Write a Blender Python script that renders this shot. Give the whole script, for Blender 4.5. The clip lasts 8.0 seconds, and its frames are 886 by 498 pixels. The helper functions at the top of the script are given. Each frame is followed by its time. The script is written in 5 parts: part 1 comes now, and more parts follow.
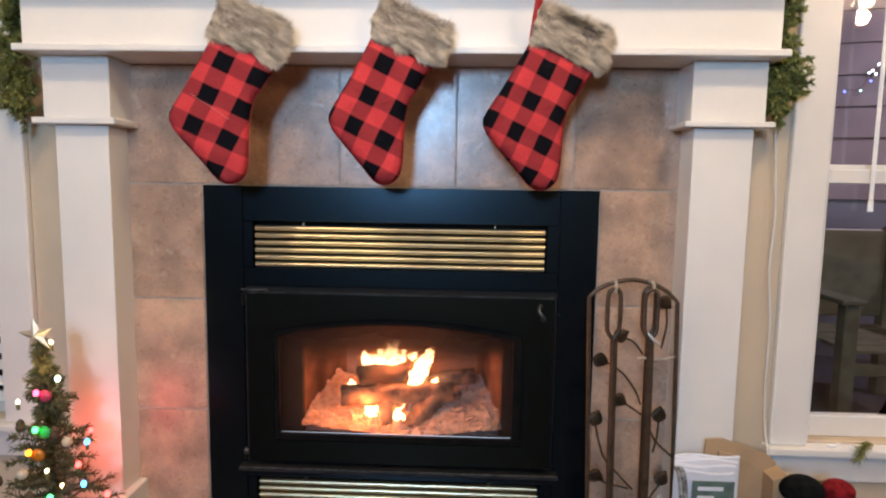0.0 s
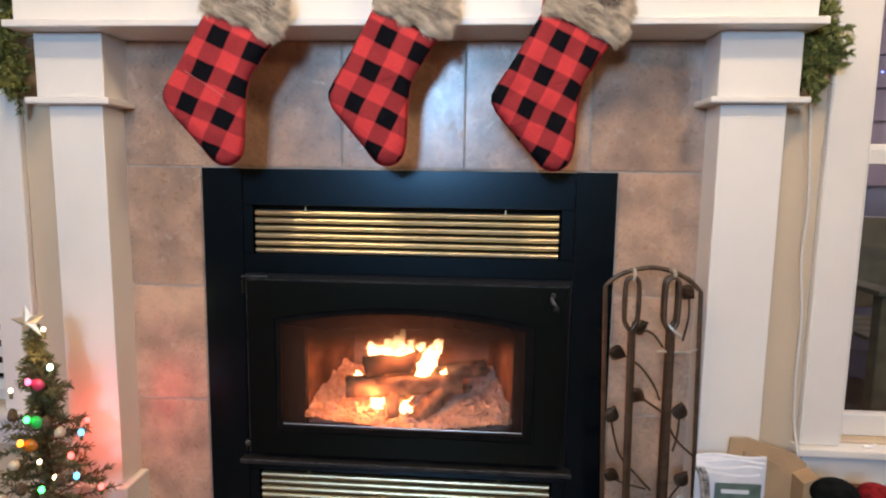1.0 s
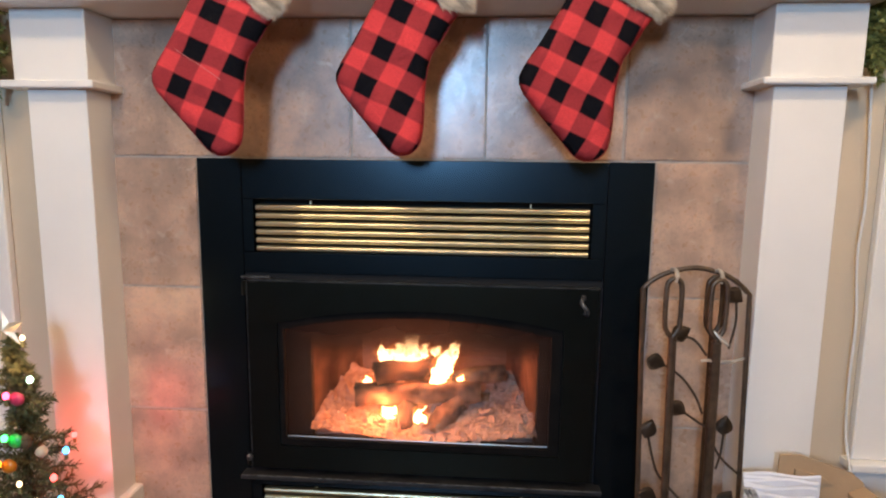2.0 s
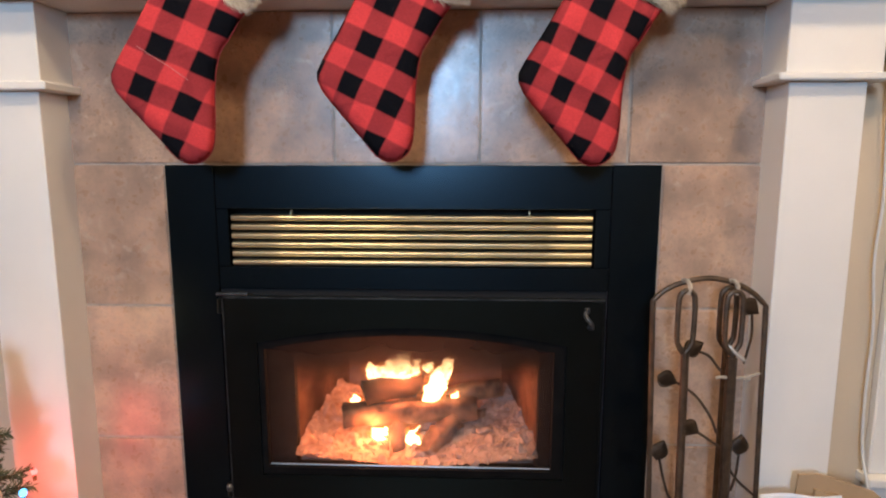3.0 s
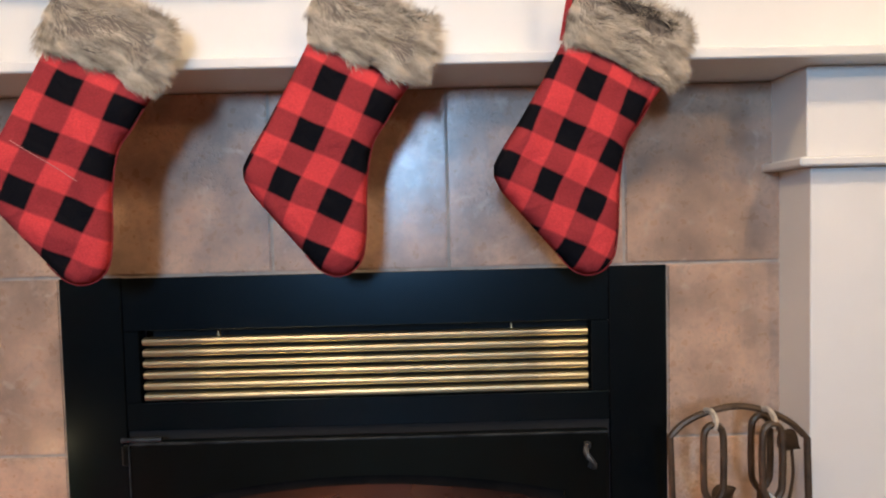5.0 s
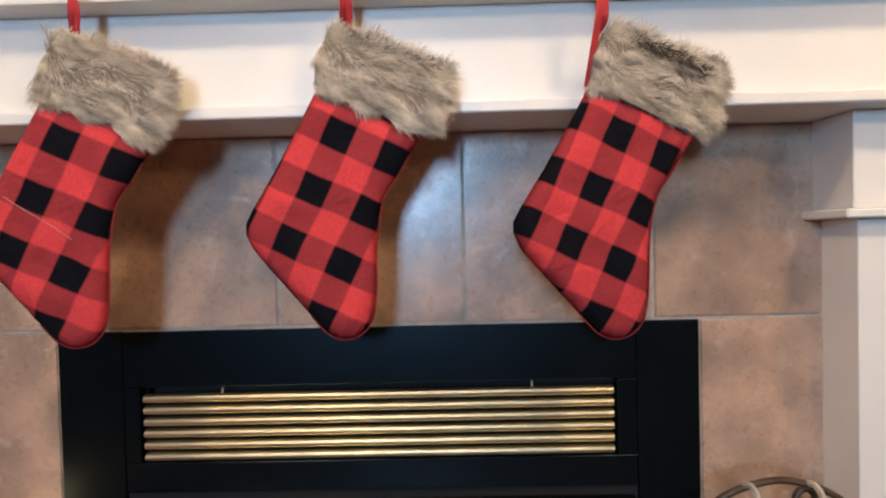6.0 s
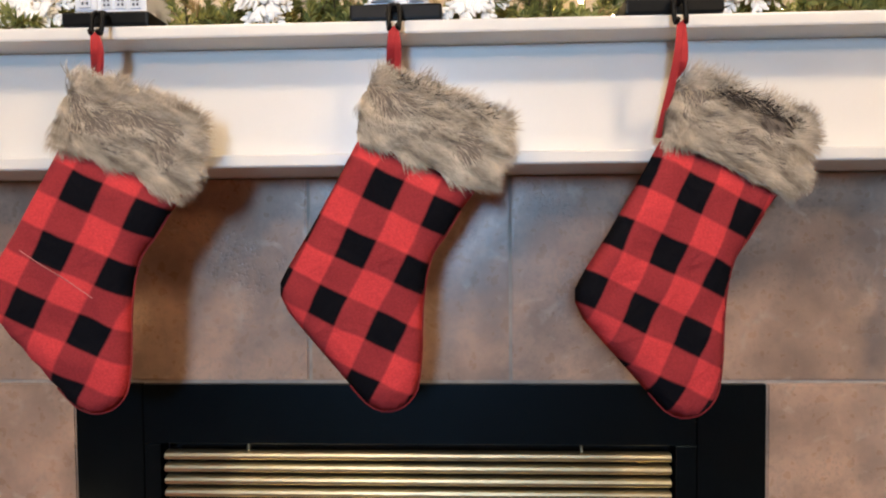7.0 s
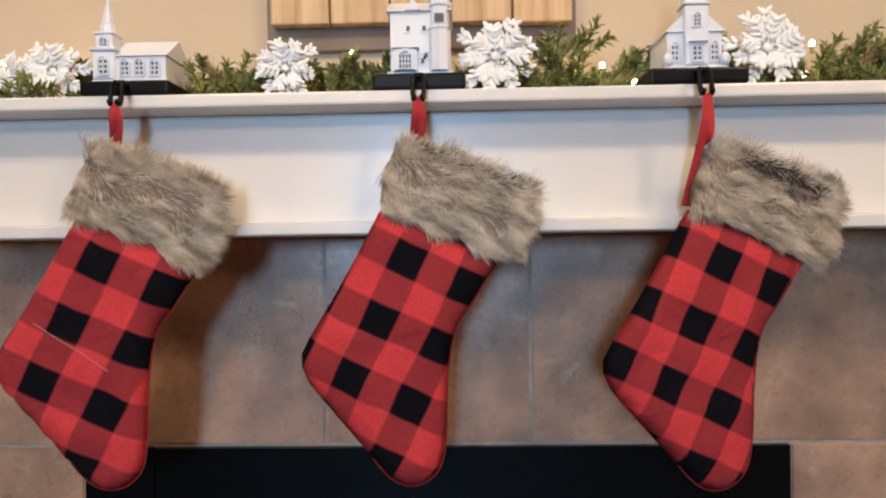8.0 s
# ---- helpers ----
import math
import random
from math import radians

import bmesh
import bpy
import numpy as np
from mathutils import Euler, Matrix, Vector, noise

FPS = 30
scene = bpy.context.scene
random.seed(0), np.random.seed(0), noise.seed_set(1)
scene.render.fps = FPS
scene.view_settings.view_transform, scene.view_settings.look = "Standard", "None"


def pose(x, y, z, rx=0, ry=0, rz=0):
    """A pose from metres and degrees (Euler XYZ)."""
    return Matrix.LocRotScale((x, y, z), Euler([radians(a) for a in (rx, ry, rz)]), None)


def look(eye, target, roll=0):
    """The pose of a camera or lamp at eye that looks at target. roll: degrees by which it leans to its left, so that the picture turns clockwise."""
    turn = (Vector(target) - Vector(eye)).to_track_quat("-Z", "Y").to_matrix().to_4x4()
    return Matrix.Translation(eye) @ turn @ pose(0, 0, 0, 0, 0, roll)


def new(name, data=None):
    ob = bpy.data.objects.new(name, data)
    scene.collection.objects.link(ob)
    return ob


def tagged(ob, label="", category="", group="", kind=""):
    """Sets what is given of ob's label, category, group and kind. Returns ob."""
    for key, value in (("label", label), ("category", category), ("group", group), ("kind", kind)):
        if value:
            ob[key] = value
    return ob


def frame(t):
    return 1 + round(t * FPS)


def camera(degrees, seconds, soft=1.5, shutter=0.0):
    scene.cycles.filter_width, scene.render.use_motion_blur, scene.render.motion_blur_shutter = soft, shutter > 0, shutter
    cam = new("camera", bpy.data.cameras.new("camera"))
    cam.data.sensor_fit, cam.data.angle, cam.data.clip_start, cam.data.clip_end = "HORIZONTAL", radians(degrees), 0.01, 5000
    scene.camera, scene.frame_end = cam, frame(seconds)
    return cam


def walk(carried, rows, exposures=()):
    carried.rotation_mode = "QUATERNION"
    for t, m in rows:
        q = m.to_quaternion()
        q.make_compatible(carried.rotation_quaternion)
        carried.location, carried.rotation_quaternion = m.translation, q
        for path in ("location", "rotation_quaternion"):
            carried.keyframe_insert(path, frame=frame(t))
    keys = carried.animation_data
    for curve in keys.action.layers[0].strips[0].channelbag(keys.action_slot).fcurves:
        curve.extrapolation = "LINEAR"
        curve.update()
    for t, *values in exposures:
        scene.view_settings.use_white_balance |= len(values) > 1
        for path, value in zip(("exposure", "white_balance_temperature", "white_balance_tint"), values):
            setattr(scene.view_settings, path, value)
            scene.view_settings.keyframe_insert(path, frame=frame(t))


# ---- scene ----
cam = camera(73.3, 8.0, 2.1)
EXPOSURES = [(0.0, 0.13), (1.5, 0.24), (3.5, 0.22), (4.5, 0.18), (6.5, 0.10), (7.2, 0.0), (8.0, -0.20)]
PATH = [
    (0, (0.164, -1.54, 1.004), (0.096, 0.448, 0.793), 0.9),
    (0.5, (0.191, -1.504, 0.999), (0.07, 0.478, 0.764), 0.8),
    (1, (0.195, -1.462, 0.986), (0.056, 0.518, 0.74), 0.8),
    (1.5, (0.17, -1.397, 0.985), (0.022, 0.58, 0.722), 0.7),
    (3, (0.115, -1.236, 1.008), (0.036, 0.74, 0.711), 0.0),
    (3.5, (0.097, -1.193, 1.019), (0.077, 0.788, 0.741), -0.7),
    (4, (0.099, -1.139, 1.02), (0.116, 0.847, 0.79), -0.9),
    (4.5, (0.111, -1.065, 1.042), (0.147, 0.93, 0.897), -1.2),
    (6, (0.124, -0.950, 1.141), (0.090, 1.049, 1.092), -1.4),
    (6.5, (0.095, -0.919, 1.174), (0.048, 1.080, 1.129), -0.7),
    (7, (0.075, -0.877, 1.225), (0.000, 1.121, 1.159), -0.5),
    (7.5, (0.043, -0.864, 1.251), (-0.020, 1.135, 1.207), -0.6),
    (8, (0.038, -0.866, 1.291), (-0.013, 1.134, 1.273), -0.8),
]
walk(cam, [(t, look(eye, target, roll)) for t, eye, target, roll in PATH], EXPOSURES)
SEED = random.Random(7)

# ---- light ----
world = bpy.data.worlds.new("night")
scene.world = world
world.use_nodes = True
world.node_tree.nodes["Background"].inputs[0].default_value = (0.02, 0.025, 0.05, 1)
world.node_tree.nodes["Background"].inputs[1].default_value = 0.25


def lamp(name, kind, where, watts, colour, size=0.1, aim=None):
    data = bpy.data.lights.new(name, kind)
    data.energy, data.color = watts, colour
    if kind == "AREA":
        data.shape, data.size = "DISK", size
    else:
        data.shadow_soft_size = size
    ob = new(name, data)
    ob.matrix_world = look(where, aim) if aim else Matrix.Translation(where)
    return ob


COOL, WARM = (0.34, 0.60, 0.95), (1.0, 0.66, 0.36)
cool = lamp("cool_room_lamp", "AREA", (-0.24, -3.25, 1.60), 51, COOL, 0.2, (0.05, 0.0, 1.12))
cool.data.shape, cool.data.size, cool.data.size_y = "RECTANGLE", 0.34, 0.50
lamp("ceiling_bulb", "POINT", (-0.60, -1.02, 2.38), 28, (1.0, 0.76, 0.49), 0.09)
lamp("ceiling_bulb", "POINT", (0.95, -1.08, 2.38), 36, (1.0, 0.76, 0.49), 0.09)
lamp("ceiling_bulb", "POINT", (-0.40, -2.35, 2.26), 30, (1.0, 0.68, 0.40), 0.10)
lamp("ceiling_bulb", "POINT", (2.75, -2.9, 2.28), 24, WARM, 0.05)
lamp("ceiling_bulb", "POINT", (3.05, -2.9, 2.28), 24, WARM, 0.05)
lamp("fire_glow", "POINT", (-0.03, 0.12, 0.515), 4.4, (1.0, 0.31, 0.12), 0.04)
lamp("fire_glow", "POINT", (-0.06, 0.27, 0.49), 1.0, (1.0, 0.27, 0.10), 0.03)
lamp("ember_glow", "POINT", (-0.10, 0.075, 0.390), 0.9, (1.0, 0.31, 0.12), 0.02)


# ---- materials ----
def mat(name, base, rough=0.6, metal=0.0, vary=0.12, scale=12.0, bump=0.15, fine=160.0, second=None, spec=0.5, emit=None, power=0.0, island=0.0):
    m = bpy.data.materials.new(name)
    m.use_nodes = True
    n, l = m.node_tree.nodes, m.node_tree.links
    b = n["Principled BSDF"]
    b.inputs["Roughness"].default_value, b.inputs["Metallic"].default_value = rough, metal
    b.inputs["Specular IOR Level"].default_value = spec
    tc = n.new("ShaderNodeTexCoord")
    big = n.new("ShaderNodeTexNoise")
    big.inputs["Scale"].default_value, big.inputs["Detail"].default_value = scale, 6
    l.new(tc.outputs["Object"], big.inputs["Vector"])
    mix = n.new("ShaderNodeMix")
    mix.data_type = "RGBA"
    second = second or tuple(c * (1 - 2 * vary) for c in base)
    mix.inputs[6].default_value = (*base, 1)
    mix.inputs[7].default_value = (*second, 1)
    ramp = n.new("ShaderNodeMapRange")
    ramp.inputs["From Min"].default_value, ramp.inputs["From Max"].default_value = 0.35, 0.68
    l.new(big.outputs["Fac"], ramp.inputs["Value"])
    if island:
        geo, add = n.new("ShaderNodeNewGeometry"), n.new("ShaderNodeMix")
        add.inputs[0].default_value = island
        l.new(ramp.outputs[0], add.inputs[2])
        l.new(geo.outputs["Random Per Island"], add.inputs[3])
        l.new(add.outputs[0], mix.inputs[0])
    else:
        l.new(ramp.outputs[0], mix.inputs[0])
    l.new(mix.outputs[2], b.inputs["Base Color"])
    small = n.new("ShaderNodeTexNoise")
    small.inputs["Scale"].default_value, small.inputs["Detail"].default_value = fine, 4
    l.new(tc.outputs["Object"], small.inputs["Vector"])
    if bump:
        bp = n.new("ShaderNodeBump")
        bp.inputs["Strength"].default_value, bp.inputs["Distance"].default_value = bump, 0.002
        l.new(small.outputs["Fac"], bp.inputs["Height"])
        l.new(bp.outputs[0], b.inputs["Normal"])
    rr = n.new("ShaderNodeMapRange")
    rr.inputs["To Min"].default_value, rr.inputs["To Max"].default_value = max(0.02, rough - 0.07), min(1, rough + 0.07)
    l.new(small.outputs["Fac"], rr.inputs["Value"])
    l.new(rr.outputs[0], b.inputs["Roughness"])
    if emit:
        b.inputs["Emission Color"].default_value = (*emit, 1)
        b.inputs["Emission Strength"].default_value = power
    return m


def glow(name, colour, power):
    m = bpy.data.materials.new(name)
    m.use_nodes = True
    n, l = m.node_tree.nodes, m.node_tree.links
    n.clear()
    e, o = n.new("ShaderNodeEmission"), n.new("ShaderNodeOutputMaterial")
    e.inputs[0].default_value, e.inputs[1].default_value = (*colour, 1), power
    l.new(e.outputs[0], o.inputs[0])
    return m


def glass_mat(name, tint=(1, 1, 1), haze=0.0, rough=0.0):
    """Thin clear pane: mostly open, with a mirror gloss by Fresnel, and a little haze."""
    m = bpy.data.materials.new(name)
    m.use_nodes = True
    n, l = m.node_tree.nodes, m.node_tree.links
    n.clear()
    t, g, f = n.new("ShaderNodeBsdfTransparent"), n.new("ShaderNodeBsdfGlossy"), n.new("ShaderNodeFresnel")
    d, mx, mx2, o = n.new("ShaderNodeBsdfDiffuse"), n.new("ShaderNodeMixShader"), n.new("ShaderNodeMixShader"), n.new("ShaderNodeOutputMaterial")
    t.inputs[0].default_value = (*tint, 1)
    d.inputs[0].default_value = (0.5, 0.42, 0.36, 1)
    g.inputs["Roughness"].default_value = rough
    f.inputs[0].default_value = 1.6
    ns = n.new("ShaderNodeTexNoise")
    ns.inputs["Scale"].default_value = 9
    mul = n.new("ShaderNodeMath")
    mul.operation = "MULTIPLY"
    mul.inputs[1].default_value = haze
    l.new(ns.outputs["Fac"], mul.inputs[0])
    l.new(mul.outputs[0], mx2.inputs[0])
    l.new(t.outputs[0], mx2.inputs[1])
    l.new(d.outputs[0], mx2.inputs[2])
    l.new(f.outputs[0], mx.inputs[0])
    l.new(mx2.outputs[0], mx.inputs[1])
    l.new(g.outputs[0], mx.inputs[2])
    l.new(mx.outputs[0], o.inputs[0])
    return m


def tile_mat():
    """Slate-look ceramic: tan and grey-blue clouds, pits and a satin glaze, each tile a little different."""
    m = mat("slate_look_tile", (0.60, 0.385, 0.26), 0.29, 0, 0.2, 13, 0.16, 60, second=(0.32, 0.215, 0.155), spec=0.85)
    n, l = m.node_tree.nodes, m.node_tree.links
    b = n["Principled BSDF"]
    old = b.inputs["Base Color"].links[0].from_socket
    tc, info = n.new("ShaderNodeTexCoord"), n.new("ShaderNodeObjectInfo")
    shift = n.new("ShaderNodeVectorMath")
    shift.operation = "MULTIPLY_ADD"
    shift.inputs[1].default_value = (1, 1, 1)
    cmb = n.new("ShaderNodeCombineXYZ")
    mul = n.new("ShaderNodeMath")
    mul.operation = "MULTIPLY"
    mul.inputs[1].default_value = 37.0
    l.new(info.outputs["Random"], mul.inputs[0])
    for i in range(3):
        l.new(mul.outputs[0], cmb.inputs[i])
    l.new(tc.outputs["Object"], shift.inputs[0])
    l.new(cmb.outputs[0], shift.inputs[2])
    for node in [x for x in n if x.type == "TEX_NOISE"]:
        l.new(shift.outputs[0], node.inputs["Vector"])
    vein = n.new("ShaderNodeTexNoise")
    vein.inputs["Scale"].default_value, vein.inputs["Detail"].default_value, vein.inputs["Distortion"].default_value = 22, 8, 1.2
    l.new(shift.outputs[0], vein.inputs["Vector"])
    r = n.new("ShaderNodeMapRange")
    r.inputs["From Min"].default_value, r.inputs["From Max"].default_value = 0.60, 0.80
    l.new(vein.outputs["Fac"], r.inputs["Value"])
    mx = n.new("ShaderNodeMix")
    mx.data_type = "RGBA"
    mx.inputs[7].default_value = (0.66, 0.52, 0.40, 1)
    l.new(r.outputs[0], mx.inputs[0])
    l.new(old, mx.inputs[6])
    blot = n.new("ShaderNodeTexNoise")
    blot.inputs["Scale"].default_value, blot.inputs["Detail"].default_value, blot.inputs["Roughness"].default_value = 60, 10, 0.75
    l.new(shift.outputs[0], blot.inputs["Vector"])
    r3, mx3 = n.new("ShaderNodeMapRange"), n.new("ShaderNodeMix")
    r3.inputs["From Min"].default_value, r3.inputs["From Max"].default_value, r3.inputs["To Max"].default_value = 0.48, 0.74, 0.66
    l.new(blot.outputs["Fac"], r3.inputs["Value"])
    mx3.data_type = "RGBA"
    mx3.inputs[7].default_value = (0.25, 0.175, 0.13, 1)
    l.new(r3.outputs[0], mx3.inputs[0])
    l.new(mx.outputs[2], mx3.inputs[6])
    mx = mx3
    # small dark pits and chips in the glaze
    pit, near, r4, r5, both, mx4 = (n.new("ShaderNode" + k) for k in ("TexNoise", "TexNoise", "MapRange", "MapRange", "Math", "Mix"))
    pit.inputs["Scale"].default_value, pit.inputs["Detail"].default_value = 190, 3
    near.inputs["Scale"].default_value, near.inputs["Detail"].default_value = 14, 4
    for q in (pit, near):
        l.new(shift.outputs[0], q.inputs["Vector"])
    r4.inputs["From Min"].default_value, r4.inputs["From Max"].default_value = 0.54, 0.62
    r5.inputs["From Min"].default_value, r5.inputs["From Max"].default_value, r5.inputs["To Max"].default_value = 0.50, 0.62, 0.32
    l.new(pit.outputs["Fac"], r4.inputs["Value"])
    l.new(near.outputs["Fac"], r5.inputs["Value"])
    both.operation = "MULTIPLY"
    l.new(r4.outputs[0], both.inputs[0])
    l.new(r5.outputs[0], both.inputs[1])
    mx4.data_type = "RGBA"
    mx4.inputs[7].default_value = (0.18, 0.13, 0.10, 1)
    l.new(both.outputs[0], mx4.inputs[0])
    l.new(mx.outputs[2], mx4.inputs[6])
    mx = mx4
    old_bump = b.inputs["Normal"].links[0].from_node
    sink = n.new("ShaderNodeBump")
    sink.invert = True
    sink.inputs["Strength"].default_value, sink.inputs["Distance"].default_value = 0.5, 0.001
    l.new(both.outputs[0], sink.inputs["Height"])
    l.new(old_bump.outputs[0], sink.inputs["Normal"])
    l.new(sink.outputs[0], b.inputs["Normal"])
    hsv = n.new("ShaderNodeHueSaturation")
    val = n.new("ShaderNodeMapRange")
    val.inputs["To Min"].default_value, val.inputs["To Max"].default_value = 0.86, 1.12
    l.new(info.outputs["Random"], val.inputs["Value"])
    l.new(val.outputs[0], hsv.inputs["Value"])
    l.new(mx.outputs[2], hsv.inputs["Color"])
    l.new(hsv.outputs[0], b.inputs["Base Color"])
    return m


def plaid_mat(name, across, down):
    """Buffalo check: black, dark red and red squares, woven; across and down give the check's count as (x, z, offset)."""
    m = mat(name, (0.5, 0.02, 0.025), 0.9, 0, 0.1, 30, 0.3, 900, spec=0.06)
    n, l = m.node_tree.nodes, m.node_tree.links
    b = n["Principled BSDF"]
    tc = n.new("ShaderNodeTexCoord")
    sway, wob = n.new("ShaderNodeTexNoise"), n.new("ShaderNodeVectorMath")
    sway.inputs["Scale"].default_value = 11
    wob.operation = "MULTIPLY_ADD"
    wob.inputs[1].default_value = (0.010, 0, 0.010)
    l.new(tc.outputs["Object"], sway.inputs["Vector"])
    centre = n.new("ShaderNodeVectorMath")
    centre.operation = "SUBTRACT"
    centre.inputs[1].default_value = (0.5, 0.5, 0.5)
    l.new(sway.outputs["Color"], centre.inputs[0])
    l.new(centre.outputs[0], wob.inputs[0])
    l.new(tc.outputs["Object"], wob.inputs[2])

    def band(row):
        dot, div, fr, r = n.new("ShaderNodeVectorMath"), n.new("ShaderNodeMath"), n.new("ShaderNodeMath"), n.new("ShaderNodeMapRange")
        dot.operation, div.operation, fr.operation = "DOT_PRODUCT", "MULTIPLY_ADD", "PINGPONG"
        dot.inputs[1].default_value = (row[0], 0, row[1])
        div.inputs[1].default_value, div.inputs[2].default_value = 2.0, 2.0 * row[2]
        fr.inputs[1].default_value = 1.0
        r.inputs["From Min"].default_value, r.inputs["From Max"].default_value = 0.46, 0.54
        r.inputs["To Min"].default_value, r.inputs["To Max"].default_value = 1, 0
        l.new(wob.outputs[0], dot.inputs[0])
        l.new(dot.outputs["Value"], div.inputs[0])
        l.new(div.outputs[0], fr.inputs[0])
        l.new(fr.outputs[0], r.inputs["Value"])
        return r.outputs[0]

    u, v = band(across), band(down)
    fold, crease = n.new("ShaderNodeTexNoise"), n.new("ShaderNodeBump")
    fold.inputs["Scale"].default_value, fold.inputs["Detail"].default_value, fold.inputs["Distortion"].default_value = 16, 3, 1.0
    crease.inputs["Strength"].default_value, crease.inputs["Distance"].default_value = 0.55, 0.012
    l.new(tc.outputs["Object"], fold.inputs["Vector"])
    l.new(fold.outputs["Fac"], crease.inputs["Height"])
    l.new(b.inputs["Normal"].links[0].from_socket, crease.inputs["Normal"])
    l.new(crease.outputs[0], b.inputs["Normal"])
    add = n.new("ShaderNodeMath")
    l.new(u, add.inputs[0])
    l.new(v, add.inputs[1])
    half = n.new("ShaderNodeMath")
    half.operation = "MULTIPLY"
    half.inputs[1].default_value = 0.5
    l.new(add.outputs[0], half.inputs[0])
    ramp = n.new("ShaderNodeValToRGB")
    e = ramp.color_ramp.elements
    e[0].position, e[0].color = 0.0, (0.62, 0.055, 0.058, 1)
    e[1].position, e[1].color = 1.0, (0.005, 0.005, 0.007, 1)
    mid = ramp.color_ramp.elements.new(0.5)
    mid.color = (0.31, 0.034, 0.038, 1)
    l.new(half.outputs[0], ramp.inputs[0])
    weave = n.new("ShaderNodeTexNoise")
    weave.inputs["Scale"].default_value = 420
    l.new(tc.outputs["Object"], weave.inputs["Vector"])
    hsv, r2 = n.new("ShaderNodeHueSaturation"), n.new("ShaderNodeMapRange")
    r2.inputs["To Min"].default_value, r2.inputs["To Max"].default_value = 0.7, 1.3
    l.new(weave.outputs["Fac"], r2.inputs["Value"])
    l.new(r2.outputs[0], hsv.inputs["Value"])
    l.new(ramp.outputs[0], hsv.inputs["Color"])
    l.new(hsv.outputs[0], b.inputs["Base Color"])
    return m


WHITE = mat("white_semigloss_paint", (0.83, 0.785, 0.715), 0.33, 0, 0.03, 5, 0.012, 60)
BEIGE = mat("beige_wall_paint", (0.64, 0.51, 0.355), 0.75, 0, 0.03, 4, 0.12, 220)
CEIL = mat("ceiling_paint", (0.75, 0.73, 0.70), 0.9, 0, 0.03, 4, 0.2, 120)
WOODFLOOR = mat("dark_oak_floor", (0.11, 0.06, 0.03), 0.4, 0, 0.25, 6, 0.1, 80)
TILE = tile_mat()
GROUT = mat("grout", (0.50, 0.42, 0.345), 0.9, 0, 0.15, 30, 0.3, 400)
BLACKMETAL = mat("black_painted_steel", (0.0008, 0.002, 0.003), 0.25, 0, 0.2, 20, 0.02, 500, spec=0.75)
BLACKMETAL.node_tree.nodes["Principled BSDF"].inputs["Specular Tint"].default_value = (0.50, 0.74, 0.90, 1)
CASTIRON = mat("black_cast_iron", (0.0012, 0.0026, 0.0034), 0.32, 0, 0.2, 25, 0.08, 380, spec=0.3)
CASTIRON.node_tree.nodes["Principled BSDF"].inputs["Specular Tint"].default_value = (1.0, 0.95, 0.65, 1)
BRASS = mat("brushed_brass", (0.66, 0.56, 0.35), 0.40, 1.0, 0.08, 20, 0)
# near-black put in for shaded gaps, also used on the fairy lights' wire
CAVITY = mat("shade_and_wire_black", (0.006, 0.006, 0.006), 0.9, 0, 0, 5, 0)
BRONZE = mat("dark_bronze_iron", (0.11, 0.070, 0.042), 0.45, 0.45, 0.25, 40, 0.3, 260)
FIREBRICK = mat("sooty_firebrick", (0.46, 0.25, 0.17), 0.9, 0, 0.35, 9, 0.6, 70, second=(0.13, 0.065, 0.045))
SOOT = mat("soot", (0.014, 0.012, 0.011), 0.95, 0, 0.3, 10, 0.4, 90)
FUR = mat("taupe_faux_fur", (0.84, 0.70, 0.53), 0.75, 0, 0.1, 40, 0, second=(0.13, 0.094, 0.066), spec=0.2, island=0.28)
FURBASE = mat("fur_backing", (0.20, 0.155, 0.12), 0.95, 0, 0.2, 60, 0.4)
REDLOOP = mat("red_felt_loop", (0.55, 0.03, 0.03), 0.8, 0, 0.1, 60, 0.3, 600)
PORCELAIN = mat("white_porcelain", (0.80, 0.82, 0.86), 0.35, 0, 0.03, 20, 0.05)
BLACKWOOD = mat("black_lacquered_wood", (0.006, 0.006, 0.006), 0.4, 0, 0.1, 20, 0.1, spec=0.15)
NEEDLE = mat("garland_needles", (0.40, 0.37, 0.10), 0.6, 0, 0.2, 25, 0, second=(0.045, 0.090, 0.022), island=0.6)
TWIG = mat("brown_twig", (0.10, 0.06, 0.03), 0.85, 0, 0.2, 60, 0.3)
SNOW = mat("white_plastic_snowflake", (0.95, 0.94, 0.91), 0.5, 0, 0.02, 30, 0.05)
PINE = mat("pine_plank", (0.74, 0.52, 0.29), 0.55, 0, 0.15, 20, 0.1, 120, second=(0.50, 0.30, 0.14))
GREY_BACKING = mat("grey_brown_backing", (0.27, 0.20, 0.15), 0.7, 0, 0.15, 8, 0.15, 120)
GLASS = glass_mat("window_glass")
FIREGLASS = glass_mat("stove_glass", (0.95, 0.90, 0.86), 0.014, 0.02)
gn, gl = FIREGLASS.node_tree.nodes, FIREGLASS.node_tree.links
[q for q in gn if q.type == "FRESNEL"][0].inputs[0].default_value = 1.32
